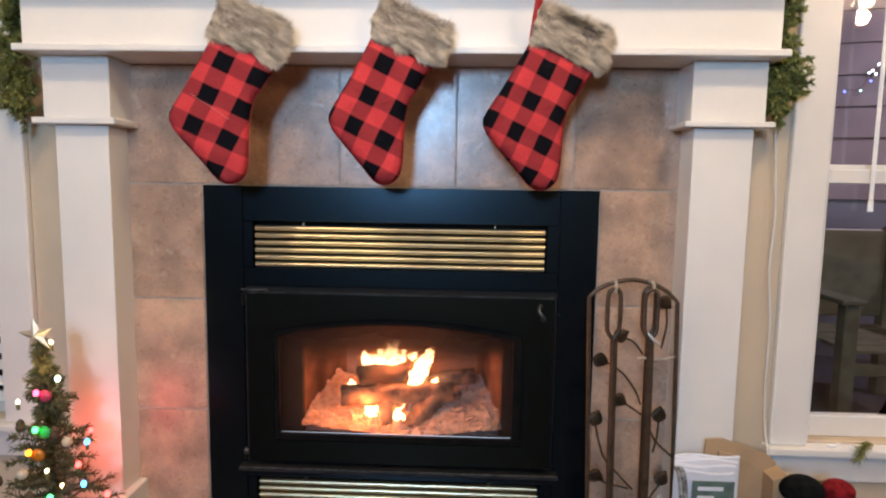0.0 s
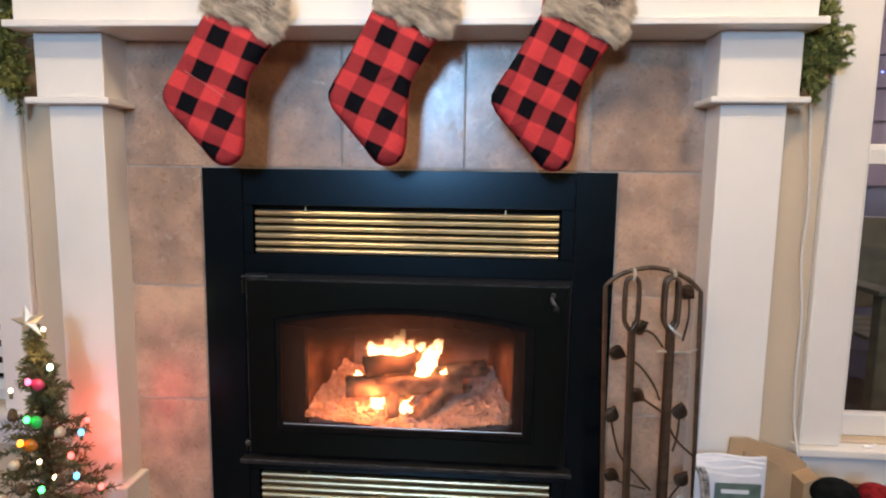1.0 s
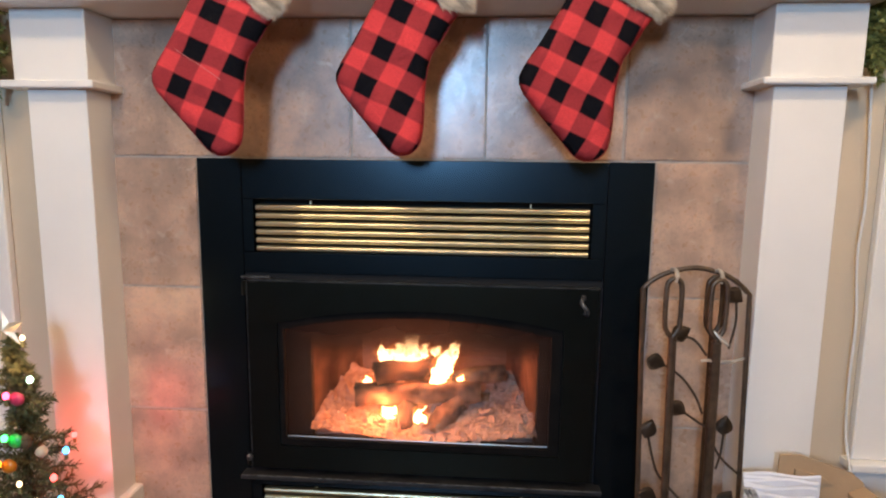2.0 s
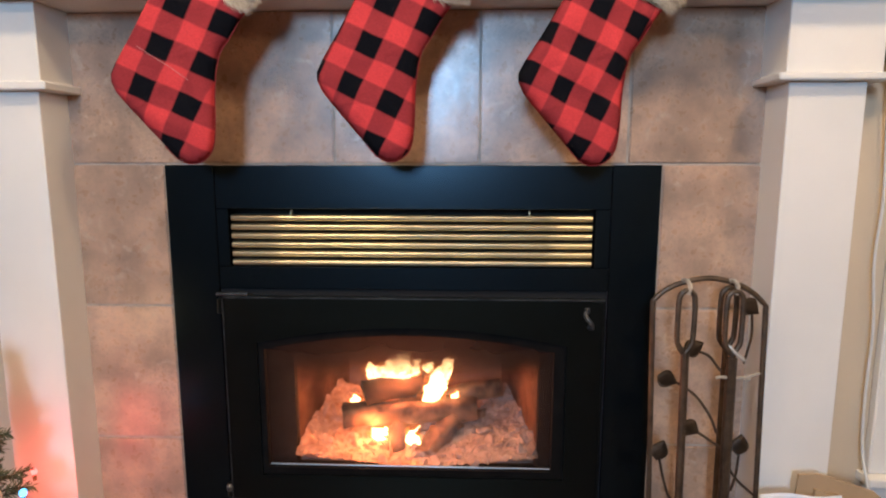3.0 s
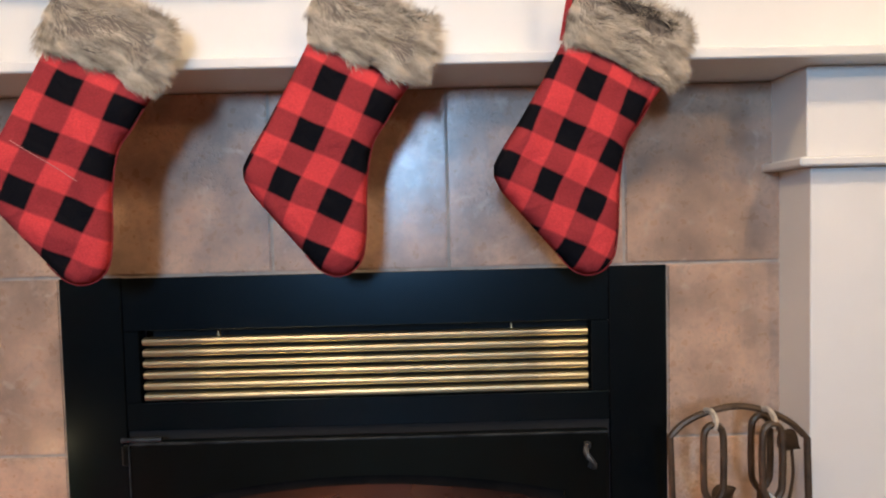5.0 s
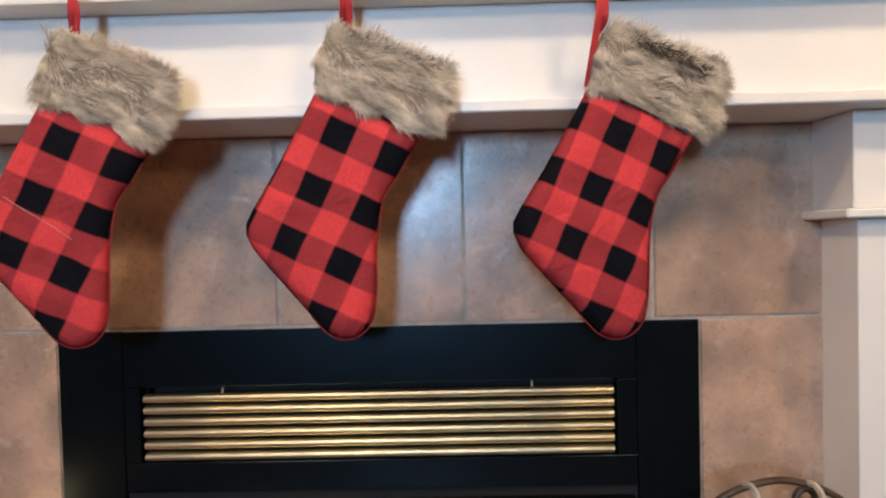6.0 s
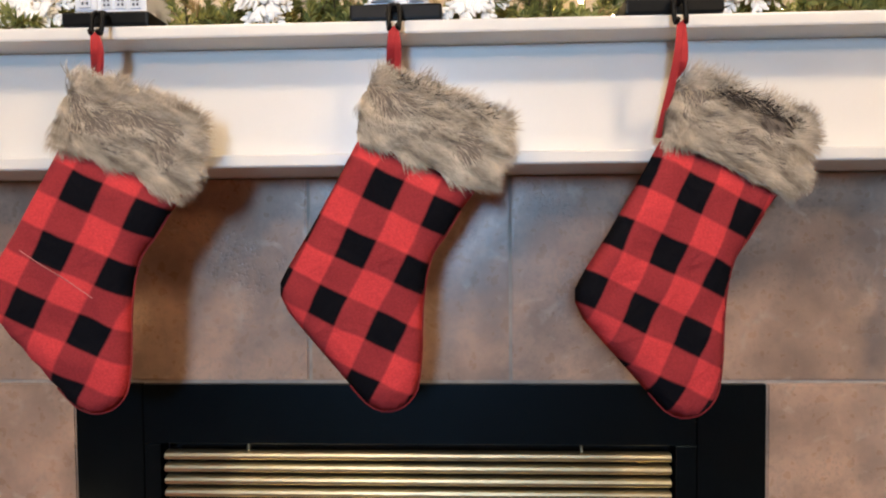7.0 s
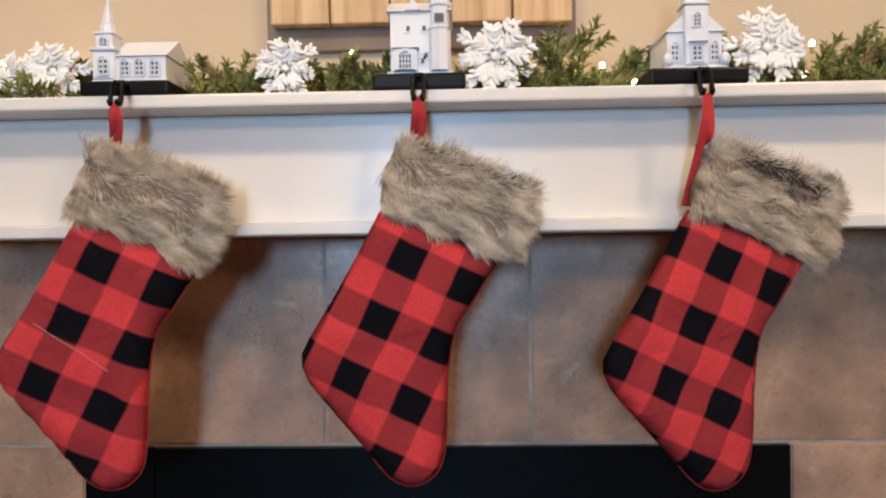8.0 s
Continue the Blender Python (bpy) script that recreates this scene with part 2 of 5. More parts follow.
# thin film on the pane, added to stand for the firelit haze behind it
fire_haze = gn.new("ShaderNodeBsdfTranslucent")
fire_haze.inputs[0].default_value = (0.62, 0.78, 0.85, 1)
for q in [k.to_socket for k in [q for q in gn if q.type == "BSDF_DIFFUSE"][0].outputs[0].links]:
    gl.new(fire_haze.outputs[0], q)
clear = [q for q in gn if q.type == "BSDF_TRANSPARENT"][0]
g_tc, g_ns, g_sep, g_abs, g_sx, g_sz, g_max, g_jit, g_sub = (gn.new("ShaderNode" + k) for k in ("TexCoord", "TexNoise", "SeparateXYZ", "Math", "MapRange", "MapRange", "Math", "Math", "Math"))
g_ns.inputs["Scale"].default_value, g_ns.inputs["Detail"].default_value = 7, 5
gl.new(g_tc.outputs["Object"], g_ns.inputs["Vector"])
gl.new(g_tc.outputs["Object"], g_sep.inputs[0])
g_abs.operation = "ABSOLUTE"
gl.new(g_sep.outputs["X"], g_abs.inputs[0])
# upper fade: soot plus the shade above the flames, put into the film
for q, a, b, top in ((g_sx, 0.230, 0.320, 0.62), (g_sz, 0.510, 0.615, 0.93)):
    q.interpolation_type = "SMOOTHSTEP"
    q.inputs["From Min"].default_value, q.inputs["From Max"].default_value, q.inputs["To Max"].default_value = a, b, top
gl.new(g_abs.outputs[0], g_sx.inputs["Value"])
gl.new(g_sep.outputs["Z"], g_sz.inputs["Value"])
g_max.operation, g_sub.operation, g_jit.operation = "MAXIMUM", "MULTIPLY_ADD", "ADD"
gl.new(g_sx.outputs[0], g_max.inputs[0])
gl.new(g_sz.outputs[0], g_max.inputs[1])
g_sub.inputs[1].default_value, g_sub.inputs[2].default_value = 0.5, -0.20
gl.new(g_ns.outputs["Fac"], g_sub.inputs[0])
g_jit.use_clamp = True
gl.new(g_max.outputs[0], g_jit.inputs[0])
gl.new(g_sub.outputs[0], g_jit.inputs[1])
# smoke film: lets little through and glows softly with the fire behind it
film_d, film_t, film_m, film_x = (gn.new("ShaderNode" + k) for k in ("BsdfDiffuse", "BsdfTranslucent", "MixShader", "MixShader"))
film_d.inputs[0].default_value, film_t.inputs[0].default_value = (0.012, 0.009, 0.008, 1), (0.05, 0.03, 0.022, 1)
film_m.inputs[0].default_value = 0.3
gl.new(film_d.outputs[0], film_m.inputs[1])
gl.new(film_t.outputs[0], film_m.inputs[2])
follow = [k.to_socket for k in clear.outputs[0].links]
gl.new(g_jit.outputs[0], film_x.inputs[0])
gl.new(clear.outputs[0], film_x.inputs[1])
gl.new(film_m.outputs[0], film_x.inputs[2])
for q in follow:
    gl.new(film_x.outputs[0], q)
CABLE = mat("white_cable", (0.75, 0.72, 0.66), 0.5, 0, 0.04, 20, 0)


# the fur's streaks lie along the hair
fn = FUR.node_tree.nodes
streak = fn.new("ShaderNodeMapping")
streak.vector_type = "TEXTURE"
streak.inputs["Rotation"].default_value = (0, radians(30), 0)
streak.inputs["Scale"].default_value = (1.9, 1, 0.6)
for q in [q for q in fn if q.type == "TEX_NOISE"]:
    FUR.node_tree.links.new(streak.outputs[0], q.inputs["Vector"])
FUR.node_tree.links.new([q for q in fn if q.type == "TEX_COORD"][0].outputs["Object"], streak.inputs["Vector"])


grain = PINE.node_tree.nodes.new("ShaderNodeMapping")
grain.inputs["Scale"].default_value = (3.5, 3.5, 0.22)
for q in [q for q in PINE.node_tree.nodes if q.type == "TEX_NOISE"]:
    PINE.node_tree.links.new(grain.outputs[0], q.inputs["Vector"])
PINE.node_tree.links.new([q for q in PINE.node_tree.nodes if q.type == "TEX_COORD"][0].outputs["Object"], grain.inputs["Vector"])


# ---- mesh helpers ----
def thing(name, label, category, at=(0, 0, 0), group="", kind=""):
    ob = new(name)
    ob.location = at
    return tagged(ob, label, category, group, kind)


def finish(bm, smooth=False):
    me = bpy.data.meshes.new("m")
    bmesh.ops.recalc_face_normals(bm, faces=bm.faces)
    bm.to_mesh(me)
    bm.free()
    if smooth:
        me.shade_smooth()
    return me


def part(name, bm, material, parent=None, label="", smooth=False):
    me = bm if isinstance(bm, bpy.types.Mesh) else finish(bm, smooth)
    me.materials.append(material)
    ob = new(name, me)
    ob.parent = parent
    if label:
        ob["label"] = label
    return ob


def struct(name, bm, material, label, category="wall", smooth=False):
    return tagged(part(name, bm, material, None, "", smooth), label, category, "", "structure")


def box(x0, x1, y0, y1, z0, z1, bevel=0.0, bm=None, seg=1):
    bm = bm or bmesh.new()
    made = bmesh.ops.create_cube(bm, size=1, matrix=Matrix.Translation(((x0 + x1) / 2, (y0 + y1) / 2, (z0 + z1) / 2)) @ Matrix.Diagonal((abs(x1 - x0), abs(y1 - y0), abs(z1 - z0), 1)))
    if bevel:
        edges = list({e for v in made["verts"] for e in v.link_edges})
        bmesh.ops.bevel(bm, geom=edges, offset=bevel, segments=seg, affect="EDGES", profile=0.6)
    return bm


def prism(outline, y0, y1, bm=None, bevel=0.0):
    """A flat outline in x and z, pulled from y0 to y1."""
    bm = bm or bmesh.new()
    a = [bm.verts.new((x, y0, z)) for x, z in outline]
    b = [bm.verts.new((x, y1, z)) for x, z in outline]
    k = len(outline)
    faces = [bm.faces.new(a), bm.faces.new(b[::-1])]
    for i in range(k):
        faces.append(bm.faces.new((a[i], b[i], b[(i + 1) % k], a[(i + 1) % k])))
    if bevel:
        bmesh.ops.bevel(bm, geom=list(faces[0].edges), offset=bevel, segments=2, affect="EDGES")
    return bm


def tube(points, radius, bm=None, sides=8, flat=1.0, taper=None):
    """A round bar along points; taper gives the radius factor at each point."""
    bm = bm or bmesh.new()
    pts = [Vector(p) for p in points]
    rings = []
    up = Vector((0, 1, 0.01)).normalized()
    for i, p in enumerate(pts):
        d = (pts[min(i + 1, len(pts) - 1)] - pts[max(i - 1, 0)]).normalized()
        side = d.cross(up)
        if side.length < 0.05:
            side = d.cross(Vector((1, 0, 0)))
        side.normalize()
        nrm = side.cross(d)
        r = radius * (taper[i] if taper else 1)
        rings.append([bm.verts.new(p + side * r * math.cos(2 * math.pi * k / sides) + nrm * r * flat * math.sin(2 * math.pi * k / sides)) for k in range(sides)])
    for a, b in zip(rings, rings[1:]):
        for k in range(sides):
            bm.faces.new((a[k], a[(k + 1) % sides], b[(k + 1) % sides], b[k]))
    bm.faces.new(rings[0][::-1])
    bm.faces.new(rings[-1])
    return bm


def smoothed(points, steps=6):
    """Catmull-Rom through the points."""
    p = [Vector(q) for q in points]
    p = [2 * p[0] - p[1], *p, 2 * p[-1] - p[-2]]
    out = []
    for a, b, c, d in zip(p, p[1:], p[2:], p[3:]):
        for k in range(steps):
            t = k / steps
            out.append(0.5 * (2 * b + (c - a) * t + (2 * a - 5 * b + 4 * c - d) * t * t + (3 * b - a - 3 * c + d) * t ** 3))
    return out + [p[-2]]


def lathe(profile, at=(0, 0, 0), sides=16, bm=None):
    bm = bm or bmesh.new()
    rings = [[bm.verts.new((at[0] + r * math.cos(2 * math.pi * k / sides), at[1] + r * math.sin(2 * math.pi * k / sides), at[2] + z)) for k in range(sides)] for r, z in profile]
    for a, b in zip(rings, rings[1:]):
        for k in range(sides):
            bm.faces.new((a[k], a[(k + 1) % sides], b[(k + 1) % sides], b[k]))
    bm.faces.new(rings[0][::-1])
    bm.faces.new(rings[-1])
    return bm


def ball(at, r, bm=None, squash=(1, 1, 1), sub=2):
    bm = bm or bmesh.new()
    bmesh.ops.create_icosphere(bm, subdivisions=sub, radius=r, matrix=Matrix.Translation(at) @ Matrix.Diagonal((*squash, 1)))
    return bm


# ---- the setting ----
WALL_Y, TOP = 0.010, 2.44
X0, X1, Y0 = -4.5, 6.0, -8.0
WIN_R, WIN_L, SILL_Z, HEAD_Z = (1.075, 1.86), (-1.86, -1.085), 0.347, 2.06

bm = bmesh.new()
for a in ((X0, WIN_L[0], 0, TOP), (WIN_L[0], WIN_L[1], 0, SILL_Z), (WIN_L[0], WIN_L[1], HEAD_Z, TOP), (WIN_L[1], -0.50, 0, TOP), (-0.50, 0.50, 0.98, TOP),
          (0.50, WIN_R[0], 0, TOP), (WIN_R[0], WIN_R[1], 0, SILL_Z), (WIN_R[0], WIN_R[1], HEAD_Z, TOP), (WIN_R[1], X1, 0, TOP)):
    box(a[0], a[1], WALL_Y, WALL_Y + 0.14, a[2], a[3], bm=bm)
struct("wall_north", bm, BEIGE, "beige painted wall with a fireplace between two windows")
struct("wall_south", box(X0, X1, Y0 - 0.1, Y0, 0, TOP), BEIGE, "plain beige painted room wall")
struct("wall_west", box(X0 - 0.1, X0, Y0, WALL_Y + 0.14, 0, TOP), BEIGE, "plain beige painted room wall")
struct("wall_east", box(X1, X1 + 0.1, Y0, WALL_Y + 0.14, 0, TOP), BEIGE, "plain beige painted room wall")
struct("ceiling", box(X0 - 0.1, X1 + 0.1, Y0 - 0.1, WALL_Y + 0.14, TOP, TOP + 0.1), CEIL, "flat white painted ceiling", "ceiling")
struct("floor", box(X0 - 0.1, X1 + 0.1, Y0 - 0.1, WALL_Y + 0.14, -0.08, 0.0), WOODFLOOR, "brown oak floor", "floor")

# tiles of the surround: grout bed behind, single tiles in front
GAP = 0.005
bm = box(-0.735, -0.50, 0.003, 0.0098, 0, 1.3025)
box(0.495, 0.735, 0.003, 0.0098, 0, 1.3025, bm=bm)
box(-0.50, 0.495, 0.003, 0.0098, 0.9875, 1.3025, bm=bm)
tile_field = struct("tile_surround", bm, GROUT, "slate-look ceramic tile surround with thin grout joints", "tiles")

# mantelpiece: ledge, fascia and shelf
LEDGE_Y, FASCIA_Y, SHELF_Y, SHELF_Z = -0.148, -0.122, -0.170, 1.472
mantel = thing("mantelpiece", "white painted wooden mantel shelf with two square pilasters", "mantelpiece", kind="structure")
part("ledge", box(-0.900, 0.889, LEDGE_Y, WALL_Y - 0.002, 1.3035, 1.3195, 0.002), WHITE, mantel)
part("fascia", box(-0.891, 0.877, FASCIA_Y, WALL_Y - 0.002, 1.320, 1.4555, 0.001), WHITE, mantel)
part("shelf", box(-0.925, 0.912, SHELF_Y, WALL_Y - 0.002, 1.456, SHELF_Z, 0.003, None, 2), WHITE, mantel)
for s in (-1, 1):
    def px(a, b):
        return (s * a, s * b) if s > 0 else (s * b, s * a)
    cap0, cap1 = (1.1500, 1.1635) if s > 0 else (1.1395, 1.1555)
    part("pilaster_shaft", box(*(px(0.706, 0.846) if s > 0 else px(0.714, 0.847)), -0.085, WALL_Y - 0.002, 0.19, cap0 - 0.0005, 0.0015), WHITE, mantel)
    part("pilaster_cap", box(*(px(0.676, 0.885) if s > 0 else px(0.684, 0.890)), -0.108, WALL_Y - 0.002, cap0, cap1, 0.0025), WHITE, mantel)
    part("pilaster_block", box(*(px(0.693, 0.865) if s > 0 else px(0.700, 0.866)), -0.096, WALL_Y - 0.002, cap1 + 0.0005, 1.303, 0.0015), WHITE, mantel)
    part("pilaster_plinth", box(*px(0.695, 0.860), -0.102, WALL_Y - 0.002, 0.0, 0.1895, 0.004), WHITE, mantel)

# fireplace insert
Z_TOP, FY = 0.997, -0.006
insert = thing("fireplace_insert", "black steel wood-burning fireplace insert with brass louvres", "fireplace")
for x0, x1 in ((-0.516, -0.4135), (0.4115, 0.509)):
    part("side_panel", box(x0, x1, FY, 0.0028, 0.004, Z_TOP, 0.001), BLACKMETAL, insert)
part("top_panel", box(-0.412, 0.410, FY, 0.02, 0.906, Z_TOP - 0.001, 0.001), BLACKMETAL, insert)
part("middle_panel", box(-0.412, 0.410, FY, 0.02, 0.735, 0.783, 0.001), BLACKMETAL, insert)
part("bottom_panel", box(-0.412, 0.410, FY, 0.02, 0.004, 0.088, 0.001), BLACKMETAL, insert)
part("lower_panel", box(-0.412, 0.410, FY, 0.02, 0.208, 0.236, 0.001), BLACKMETAL, insert)
for z0, z1 in ((0.7835, 0.9055), (0.0885, 0.2075)):
    part("louvre_stile", box(-0.412, -0.387, FY, 0.02, z0, z1, 0.001), BLACKMETAL, insert)
    part("louvre_stile", box(0.380, 0.410, FY, 0.02, z0, z1, 0.001), BLACKMETAL, insert)
    # flat black sheet stands for the shade behind the slats
    part("louvre_shade_sheet", box(-0.40, 0.395, 0.05, 0.055, z0 - 0.02, z1 + 0.02), CAVITY, insert)
slat = bmesh.new()
prof = [(0.004, 0.0068), (-0.003, 0.0066), (-0.0068, 0.0045), (-0.0085, 0.0010), (-0.0078, -0.0030), (-0.0050, -0.0058), (0.004, -0.0060)]
a = [slat.verts.new((-0.381, y, z)) for y, z in prof]
b = [slat.verts.new((0.374, y, z)) for y, z in prof]
slat.faces.new(a)
slat.faces.new(b[::-1])
for i in range(len(prof)):
    j = (i + 1) % len(prof)
    slat.faces.new((a[i], b[i], b[j], a[j]))
slat_mesh = finish(slat)
slat_mesh.materials.append(BRASS)
for top in (0.893, 0.198):
    for k in range(6):
        s = new("louvre_slat", slat_mesh)
        s.parent, s.location = insert, (0, 0.002, top - 0.0065 - k * 0.0190)
    for x in (-0.255, 0.245):
        part("louvre_bracket", box(x - 0.0015, x + 0.0015, 0.002, 0.010, top - 0.002, top + 0.009), BRASS, insert)


def arch(x0, x1, z0, zs, rise, k=16):
    pts = [(x0, z0), (x1, z0)]
    for i in range(k + 1):
        t = i / k
        pts.append((x1 + (x0 - x1) * t, zs + rise * (1 - (2 * t - 1) ** 2)))
    return pts


def ring(outer, inner, y0, y1):
    """A frame between two outlines of the same count."""
    bm = bmesh.new()
    v = [[bm.verts.new((x, y, z)) for x, z in o] for y in (y0, y1) for o in (outer, inner)]
    k = len(outer)
    for i in range(k):
        j = (i + 1) % k
        bm.faces.new((v[0][i], v[0][j], v[1][j], v[1][i]))
        bm.faces.new((v[2][i], v[3][i], v[3][j], v[2][j]))
        bm.faces.new((v[0][i], v[2][i], v[2][j], v[0][j]))
        bm.faces.new((v[1][i], v[1][j], v[3][j], v[3][i]))
    return bm


door_bm = ring(arch(-0.400, 0.402, 0.262, 0.721, 0.0), arch(-0.330, 0.325, 0.322, 0.622, 0.036), -0.030, -0.009)
rim = [e for e in door_bm.edges if all(v.co.y < -0.029 for v in e.verts) and len({round(v.co.z, 3) for v in e.verts} & {0.262, 0.721}) + sum(abs(v.co.x) > 0.399 for v in e.verts) > 0 and e.calc_length() > 0.01]
bmesh.ops.bevel(door_bm, geom=[e for e in rim if all(abs(v.co.x) > 0.398 or v.co.z > 0.72 or v.co.z < 0.263 for v in e.verts)], offset=0.005, segments=3, affect="EDGES")
door = part("door", door_bm, CASTIRON, insert, "black cast-iron door with an arched window")
part("door_lip", ring(arch(-0.330, 0.325, 0.322, 0.622, 0.036), arch(-0.317, 0.300, 0.338, 0.606, 0.034), -0.024, -0.011), mat("dusty_iron", (0.005, 0.004, 0.0035), 0.8, 0, 0.4, 30, 0.2, 200, spec=0.15), door, "ash-dusted iron lip")
part("glass_bead", tube([(-0.316, -0.014, 0.340), (0.299, -0.014, 0.340)], 0.0022), mat("steel_bead", (0.35, 0.33, 0.31), 0.35, 0.8), door)
g = part("glass", box(-0.326, 0.321, -0.0105, -0.0095, 0.322, 0.655), FIREGLASS, door, "slightly sooty ceramic glass")
g.visible_shadow = False
for z in (0.705, 0.285):
    part("hinge", lathe([(0.006, -0.02), (0.008, -0.018), (0.008, 0.010), (0.005, 0.013)], (-0.406, -0.022, z), 10), CASTIRON, door)
WORN = mat("worn_steel", (0.13, 0.13, 0.13), 0.4, 0.6, 0.4, 90, 0.3)
part("latch", tube(smoothed([(0.364, -0.032, 0.702), (0.360, -0.042, 0.690), (0.370, -0.046, 0.676), (0.374, -0.036, 0.664), (0.366, -0.033, 0.668)], 4), 0.0048, sides=7), WORN, door, "worn steel latch")
part("latch_pin", lathe([(0.003, -0.006), (0.006, -0.004), (0.006, 0.004), (0.003, 0.006)], (0.364, -0.033, 0.700), 8), WORN, door)
# door's upper edge and hinge side, coloured lighter for rubbed paint and a highlight
RUBBED_GLINT = mat("rubbed_glint_edge", (0.045, 0.050, 0.052), 0.38, 0.35, 0.6, 45, 0.2, 220, second=(0.006, 0.008, 0.009))
part("top_edge", tube([(-0.398, -0.0285, 0.7205), (0.400, -0.0285, 0.7205)], 0.0024, sides=6), RUBBED_GLINT, door, "worn upper edge, lightened for its highlight too")
part("side_edge", tube([(-0.3995, -0.0285, 0.265), (-0.3995, -0.0285, 0.718)], 0.0016, sides=6), RUBBED_GLINT, door)
part("hinge_knuckle", tube([(-0.412, -0.026, 0.727), (-0.345, -0.026, 0.727)], 0.0042, sides=8), RUBBED_GLINT, door, "worn hinge knuckle")
part("hinge_pin", lathe([(0.004, -0.008), (0.0075, -0.004), (0.0075, 0.004), (0.003, 0.008)], (-0.405, -0.030, 0.290), 10), WORN, door)
part("ash_lip", box(-0.425, 0.424, -0.040, 0.0, 0.2375, 0.249, 0.003, None, 2), mat("worn_iron_lip", (0.028, 0.027, 0.026), 0.5, 0.2, 0.4, 30, 0.2), insert, "worn iron lip")
part("lip_edge", tube([(-0.424, -0.0385, 0.2480), (0.423, -0.0385, 0.2480)], 0.0018, sides=6), WORN, insert, "rubbed steel edge of the lip")
# black ring fills the gap round the door, standing for its shade
part("door_gap_shade", ring(arch(-0.412, 0.410, 0.2495, 0.7345, 0.0), arch(-0.34, 0.335, 0.31, 0.66, 0.0), 0.0, 0.02), CAVITY, insert)

# firebox
SOOTBRICK = mat("smoke_stained_brick", (0.022, 0.014, 0.011), 0.9, 0, 0.3, 12, 0.5, 90)
fire_box = thing("firebox", "sooty firebrick firebox lit by the fire", "firebox")
bm = bmesh.new()
A, B = 0.275, 0.215
f0, f1 = 0.045, 0.38
for quad in (((-A, f0, 0.30), (-B, f1, 0.30), (-B, f1, 0.66), (-A, f0, 0.66)), ((A, f0, 0.30), (A, f0, 0.66), (B, f1, 0.66), (B, f1, 0.30)),
             ((-A, f0, 0.30), (A, f0, 0.30), (B, f1, 0.30), (-B, f1, 0.30))):
    bm.faces.new([bm.verts.new(p) for p in quad])
bmesh.ops.solidify(bm, geom=bm.faces[:], thickness=0.02)
part("lining", bm, FIREBRICK, fire_box)
part("back_wall", box(-B - 0.03, B + 0.03, f1 - 0.004, f1 + 0.03, 0.29, 0.665), FIREBRICK, fire_box)
part("baffle", box(-0.33, 0.33, 0.045, 0.42, 0.645, 0.68), SOOT, fire_box)
part("lintel", box(-0.262, 0.262, 0.195, 0.225, 0.526, 0.644, 0.002), SOOT, fire_box)
for x0, x1 in ((-0.337, -0.266), (0.275, 0.332)):
    part("cheek", box(x0, x1, 0.022, 0.044, 0.30, 0.6445, 0.002), SOOTBRICK, fire_box)
part("sill_brick", box(-0.2715, 0.2715, 0.022, 0.044, 0.30, 0.3195, 0.002), SOOTBRICK, fire_box)

# stockings
from mathutils import geometry

STOCK = [(-0.029, 0.054), (-0.055, 0.005), (-0.085, -0.048), (-0.111, -0.090), (-0.120, -0.108), (-0.120, -0.122), (-0.112, -0.140), (-0.098, -0.158), (-0.068, -0.194), (-0.042, -0.225), (-0.024, -0.246), (-0.006, -0.255), (0.012, -0.253),
         (0.025, -0.244), (0.034, -0.230), (0.038, -0.208), (0.040, -0.180), (0.041, -0.145), (0.045, -0.105), (0.053, -0.076), (0.067, -0.056), (0.084, -0.028), (0.100, -0.007), (0.035, 0.030)]
CUFF = [(-0.030, 0.056), (-0.027, 0.080), (-0.019, 0.104), (-0.012, 0.120), (0.010, 0.117), (0.045, 0.106), (0.090, 0.089), (0.129, 0.069), (0.126, 0.050), (0.115, 0.010), (0.095, 0.000), (0.050, 0.020), (0.0, 0.043)]


